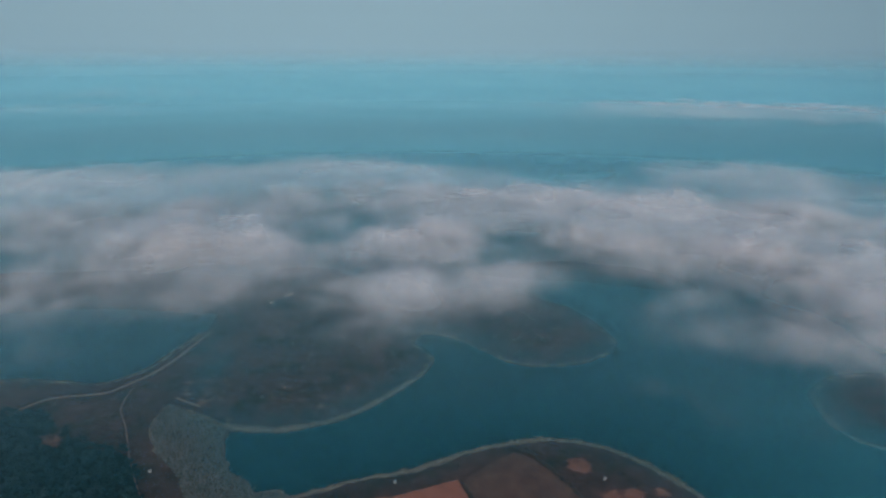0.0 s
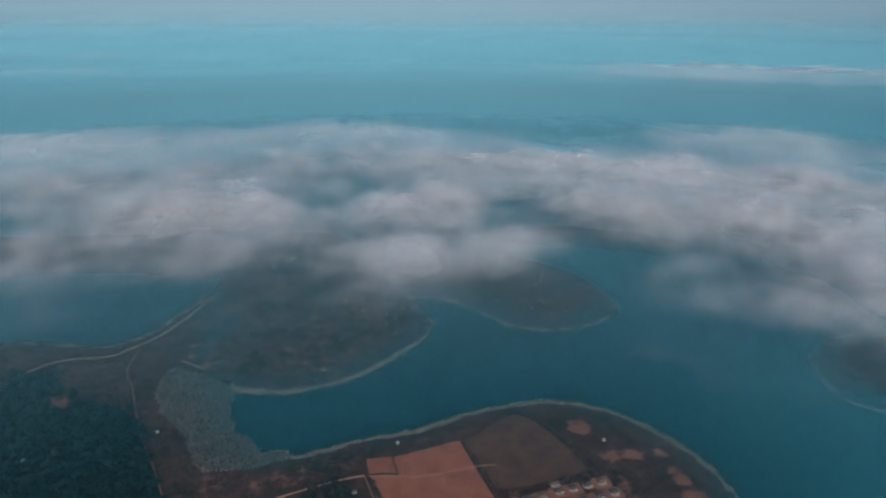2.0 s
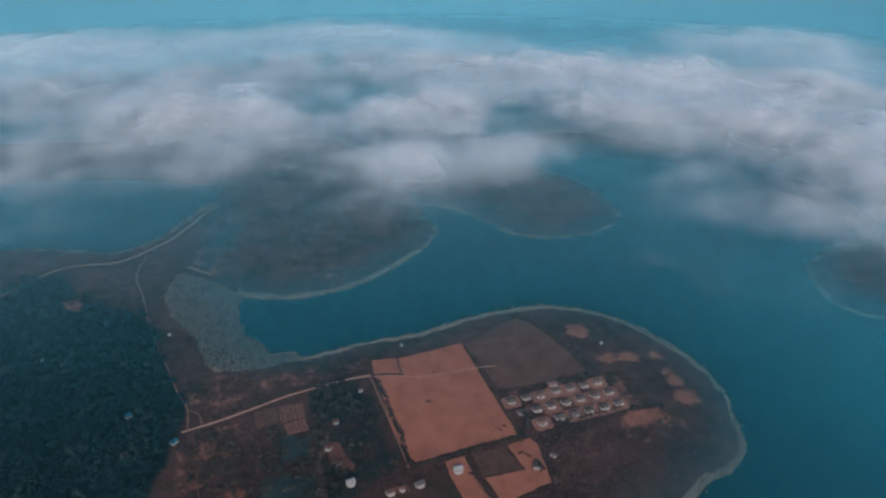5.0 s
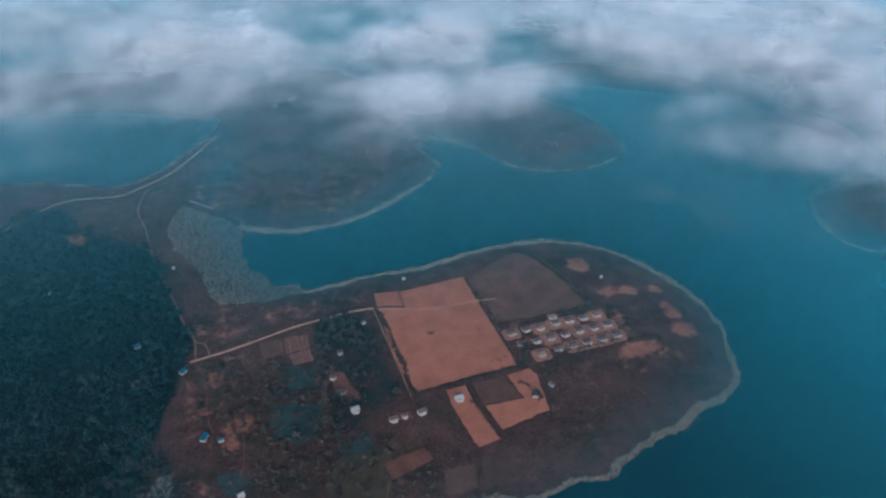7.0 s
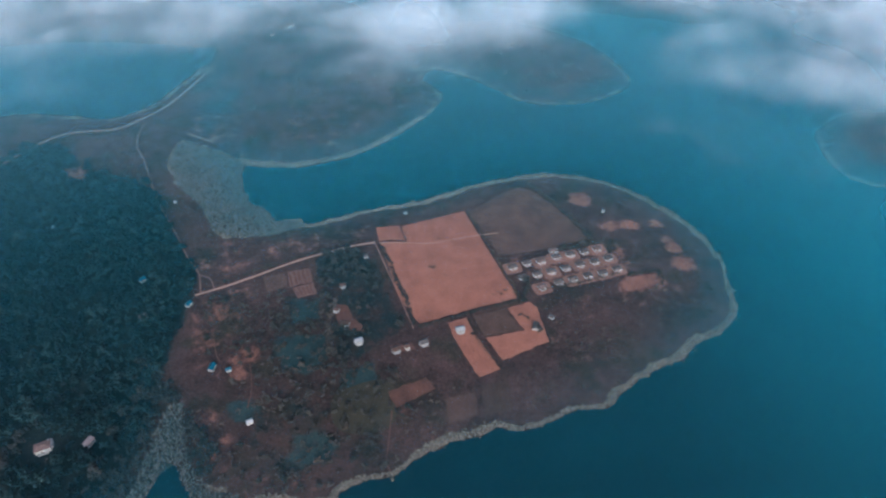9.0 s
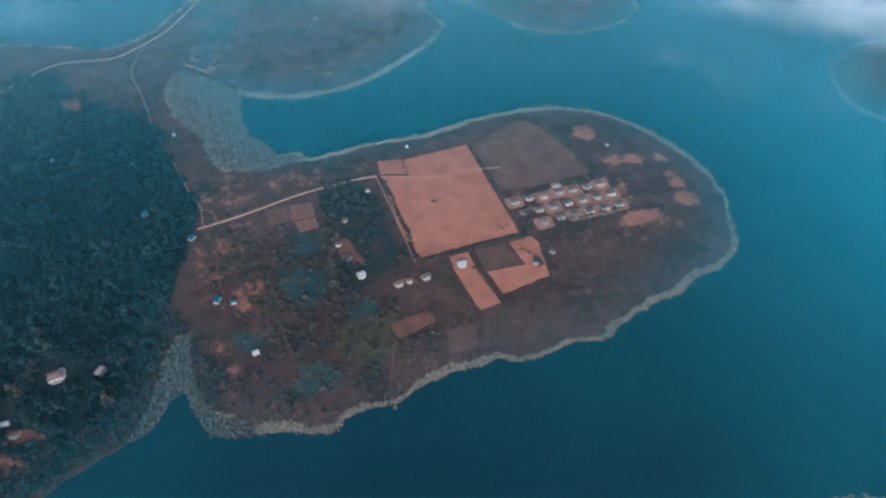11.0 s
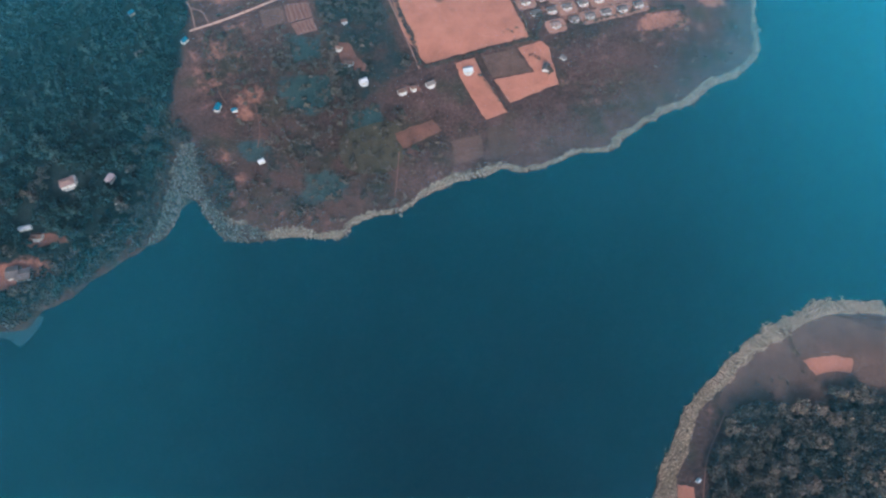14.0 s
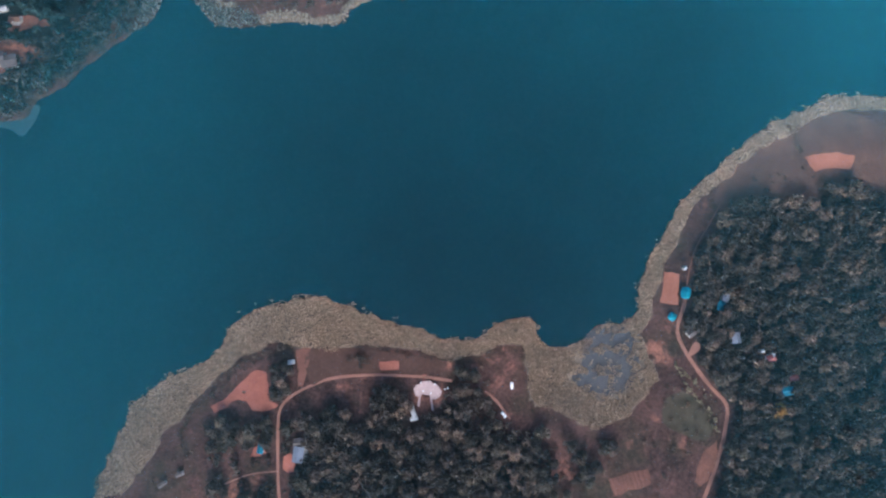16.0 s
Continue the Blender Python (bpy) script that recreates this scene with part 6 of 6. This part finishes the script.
painted_haze = (0.085 * np.clip((away - 60) / 260, 0, 1) + 0.46 * np.clip((away - 380) / 700, 0, 1) + east) * (1 + 0.3 * ripple(fq, 230.0, 3.0)) * np.clip((fq[:, 0] + 700) / 500, 0.5, 1) * (0.25 + 0.75 * on_water)
# two tinted sheets imitate haze; the upper one evenly lifts the darks
for z, colour, dens in ((13.0, LOW_HAZE, painted_haze), (200.0, (0.30, 0.43, 0.55), np.full(len(fq), 0.014))):
    thin = sheet("haze", flat, flat + 600, np.full(len(fq), z), mist_material("haze sheet", mist_alpha(), colour))
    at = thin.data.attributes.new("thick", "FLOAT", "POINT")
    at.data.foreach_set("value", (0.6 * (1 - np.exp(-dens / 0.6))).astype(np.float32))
    tagged(thin, "level blue sheet imitating haze, denser with distance" if z < 100 else "level pale sheet added to lift the darks like haze", "haze", kind="structure")


def billows(name, spots, material, parent):
    """Soft domes of fog heaped over one another, each thinning out towards its rim; spots are (x, y, z, radius, height, density)."""
    rings, seg = (0.0, 0.16, 0.32, 0.48, 0.62, 0.75, 0.87, 1.0), 22
    cos, quads, thick = [], [], []
    for j, (x, y, z, r, h, dens) in enumerate(spots):
        base = len(cos)
        for u in rings:
            for i in range(seg):
                a = 2 * math.pi * i / seg
                wob = 1 + 0.28 * noise.noise((1.3 * math.cos(a) + j * 3.1, 1.3 * math.sin(a), j * 1.7))
                px, py = x + r * u * wob * math.cos(a), y + r * u * wob * math.sin(a)
                lump = 1 + 0.2 * noise.noise((px / (0.5 * r), py / (0.42 * r), j * 0.37))
                cos.append((px, py, z + h * (1 - u * u) ** 0.9 * lump))
                thick.append(dens * (1 - u * u) ** 2.1)
        for k in range(len(rings) - 1):
            for i in range(seg):
                quads.append((base + k * seg + i, base + (k + 1) * seg + i, base + (k + 1) * seg + (i + 1) % seg, base + k * seg + (i + 1) % seg))
    me = bpy.data.meshes.new(name)
    me.from_pydata(cos, [], quads)
    me.polygons.foreach_set("use_smooth", np.ones(len(quads), bool))
    me.materials.append(material)
    me.attributes.new("thick", "FLOAT", "POINT").data.foreach_set("value", np.array(thick, np.float32))
    ob = new(name, me)
    ob.parent = parent
    ob.matrix_parent_inverse = Matrix.Translation(parent.location).inverted()
    return ob


def fog_bank(name, lobes, holes, base, rise, layers, strength, label, step=16.0, seed=1, puffs=True):
    """Level sheets of fog under heaps of billows; lobes are (x, y, radius x, radius y, weight), holes the same without weight."""
    L = np.array(lobes, float)
    lo = (L[:, :2] - 1.9 * L[:, 2:4]).min(0)
    hi = (L[:, :2] + 1.9 * L[:, 2:4]).max(0)
    fx, fy = np.arange(lo[0], hi[0], step), np.arange(lo[1], hi[1], step)
    mx, my = np.meshgrid(fx, fy)
    q = np.stack([mx.ravel(), my.ravel()], 1)

    def density(p, bend=1.0):
        p = p + bend * (45 * np.stack([wave(p, 210, 1.0), wave(p, 210, 2.0)], 1) + 26 * np.stack([wave(p, 80, 3.0), wave(p, 80, 4.0)], 1))
        d = np.zeros(len(p))
        for x, y, rx, ry, w in lobes:
            d = np.maximum(d, 0) + w * np.exp(-1.6 * (((p[:, 0] - x) / rx) ** 2 + ((p[:, 1] - y) / ry) ** 2))
        d = 1.1 * (1 - np.exp(-d)) * np.clip(1.0 + 0.5 * wave(p, 150, 5.0) + 0.35 * wave(p, 62, 5.5), 0.15, 1.25)
        for x, y, rx, ry in holes:
            d *= 1 - 0.95 * np.exp(-(((p[:, 0] - x) / rx) ** 2 + ((p[:, 1] - y) / ry) ** 2))
        return d
    dens = density(q, min(1.0, L[:, 3].min() / 70))
    edge = np.minimum.reduce([q[:, 0] - fx[0], fx[-1] - q[:, 0], q[:, 1] - fy[0], fy[-1] - q[:, 1]])
    puff = np.array([noise.multi_fractal((x / 260, y / 260, 0.3), 1.0, 2.1, 2) for x, y in q]) - 1 + 0.4 * np.abs(wave(q, 95, 6.0))
    bank = tagged(new(name, None), label, "cloud")
    bank.location = (*L[0, :2], base)
    mat = mist_material(name, fog_alpha(strength), FOG, 0.25, billow=0.25)
    for i in range(layers):
        f = i / max(1, layers - 1)
        ob = sheet("fog_layer", fx, fy, base + rise * f * (0.25 + 0.6 * dens) + 14 * puff * (0.3 + f), mat)
        ob.parent = bank
        ob.matrix_parent_inverse = Matrix.Translation(bank.location).inverted()
        at = ob.data.attributes.new("thick", "FLOAT", "POINT")
        at.data.foreach_set("value", (dens * 1.5 - 0.1 - 0.2 * f - 2.0 * np.clip(1 - edge / (6 * step), 0, 1)).astype(np.float32))
    if puffs:
        rng = np.random.default_rng(seed)
        gap = 26.0
        p = np.stack([v.ravel() for v in np.meshgrid(np.arange(lo[0], hi[0], gap), np.arange(lo[1], hi[1], gap))], 1)
        p = p + rng.uniform(-0.7, 0.7, p.shape) * gap
        d = density(p)
        clump = 0.5 + 0.55 * wave(p, 120, 8.0) + 0.35 * wave(p, 55, 9.0)
        spots = []
        for (x, y), dd, c in zip(p, d, np.clip(clump, 0, 1)):
            far = math.hypot(x, y)
            if dd < 0.07 or rng.uniform() > (0.25 + 0.9 * c) * min(1.0, 1.5 * dd + 0.15) * min(1.0, 1900 / far):
                continue
            big = min(1.35, 0.55 + far / 1600)
            rad = big * (16 + 62 * rng.uniform() ** 1.7 + 34 * c * dd)
            spots.append((x, y, base + rise * (0.15 * rng.uniform() + 0.75 * c * dd), rad, rad * rng.uniform(0.22, 0.42) * (1 - 0.4 * min(1.0, max(0.0, (far - 1100) / 600))), rng.uniform(0.14, 0.38) * min(1.0, 0.1 + 1.1 * dd) * (1 - 0.35 * min(1.0, max(0.0, (far - 1200) / 600)))))
        billows("billow", spots, mist_material("billow", puff_alpha(), FOG, 0.25), bank)
    return bank


fog_bank("fog_bank", [(-429, 1159, 200, 250, 0.75), (-781, 1605, 290, 340, 0.9), (-335, 1802, 340, 330, 1.0), (51, 1605, 270, 300, 0.9), (-39, 1177, 130, 185, 0.45), (-58, 906, 200, 95, 0.45),
                      (413, 1414, 330, 330, 1.1), (628, 1174, 235, 215, 0.85), (632, 983, 144, 104, 0.6), (-899, 1390, 164, 403, 0.35), (962, 1442, 190, 372, 0.4), (-330, 890, 125, 93, 0.3), (-1150, 1700, 300, 350, 0.6), (950, 1750, 350, 350, 0.6), (-230, 1010, 120, 80, 0.3), (660, 860, 270, 160, 0.4), (-620, 900, 260, 200, 0.22), (-60, 800, 190, 90, 0.16), (0, 1230, 620, 300, 0.28), (820, 1150, 300, 330, 0.35), (-620, 1180, 220, 260, 0.3), (90, 960, 300, 120, 0.22)],
         [(-224, 1158, 60, 90), (151, 1197, 66, 100), (324, 916, 110, 62), (-138, 1287, 50, 70)],
         60, 70, 5, 0.3, "white morning fog bank drifting low over the lake")
fog_bank("fog_bank", [(443, 715, 140, 80, 0.55), (590, 750, 150, 130, 0.5), (760, 660, 190, 170, 0.4), (620, 590, 170, 80, 0.2)], [], 80, 30, 2, 0.26, "thin wisp of white fog over the lake", seed=2)
fog_bank("fog_bank", [(1350, 2700, 950, 620, 0.9), (-1900, 3700, 900, 300, 0.6), (-1575, 2709, 462, 245, 0.5)], [], 190, 30, 2, 0.5, "far pale bank of fog above the horizon", 60.0, puffs=False)
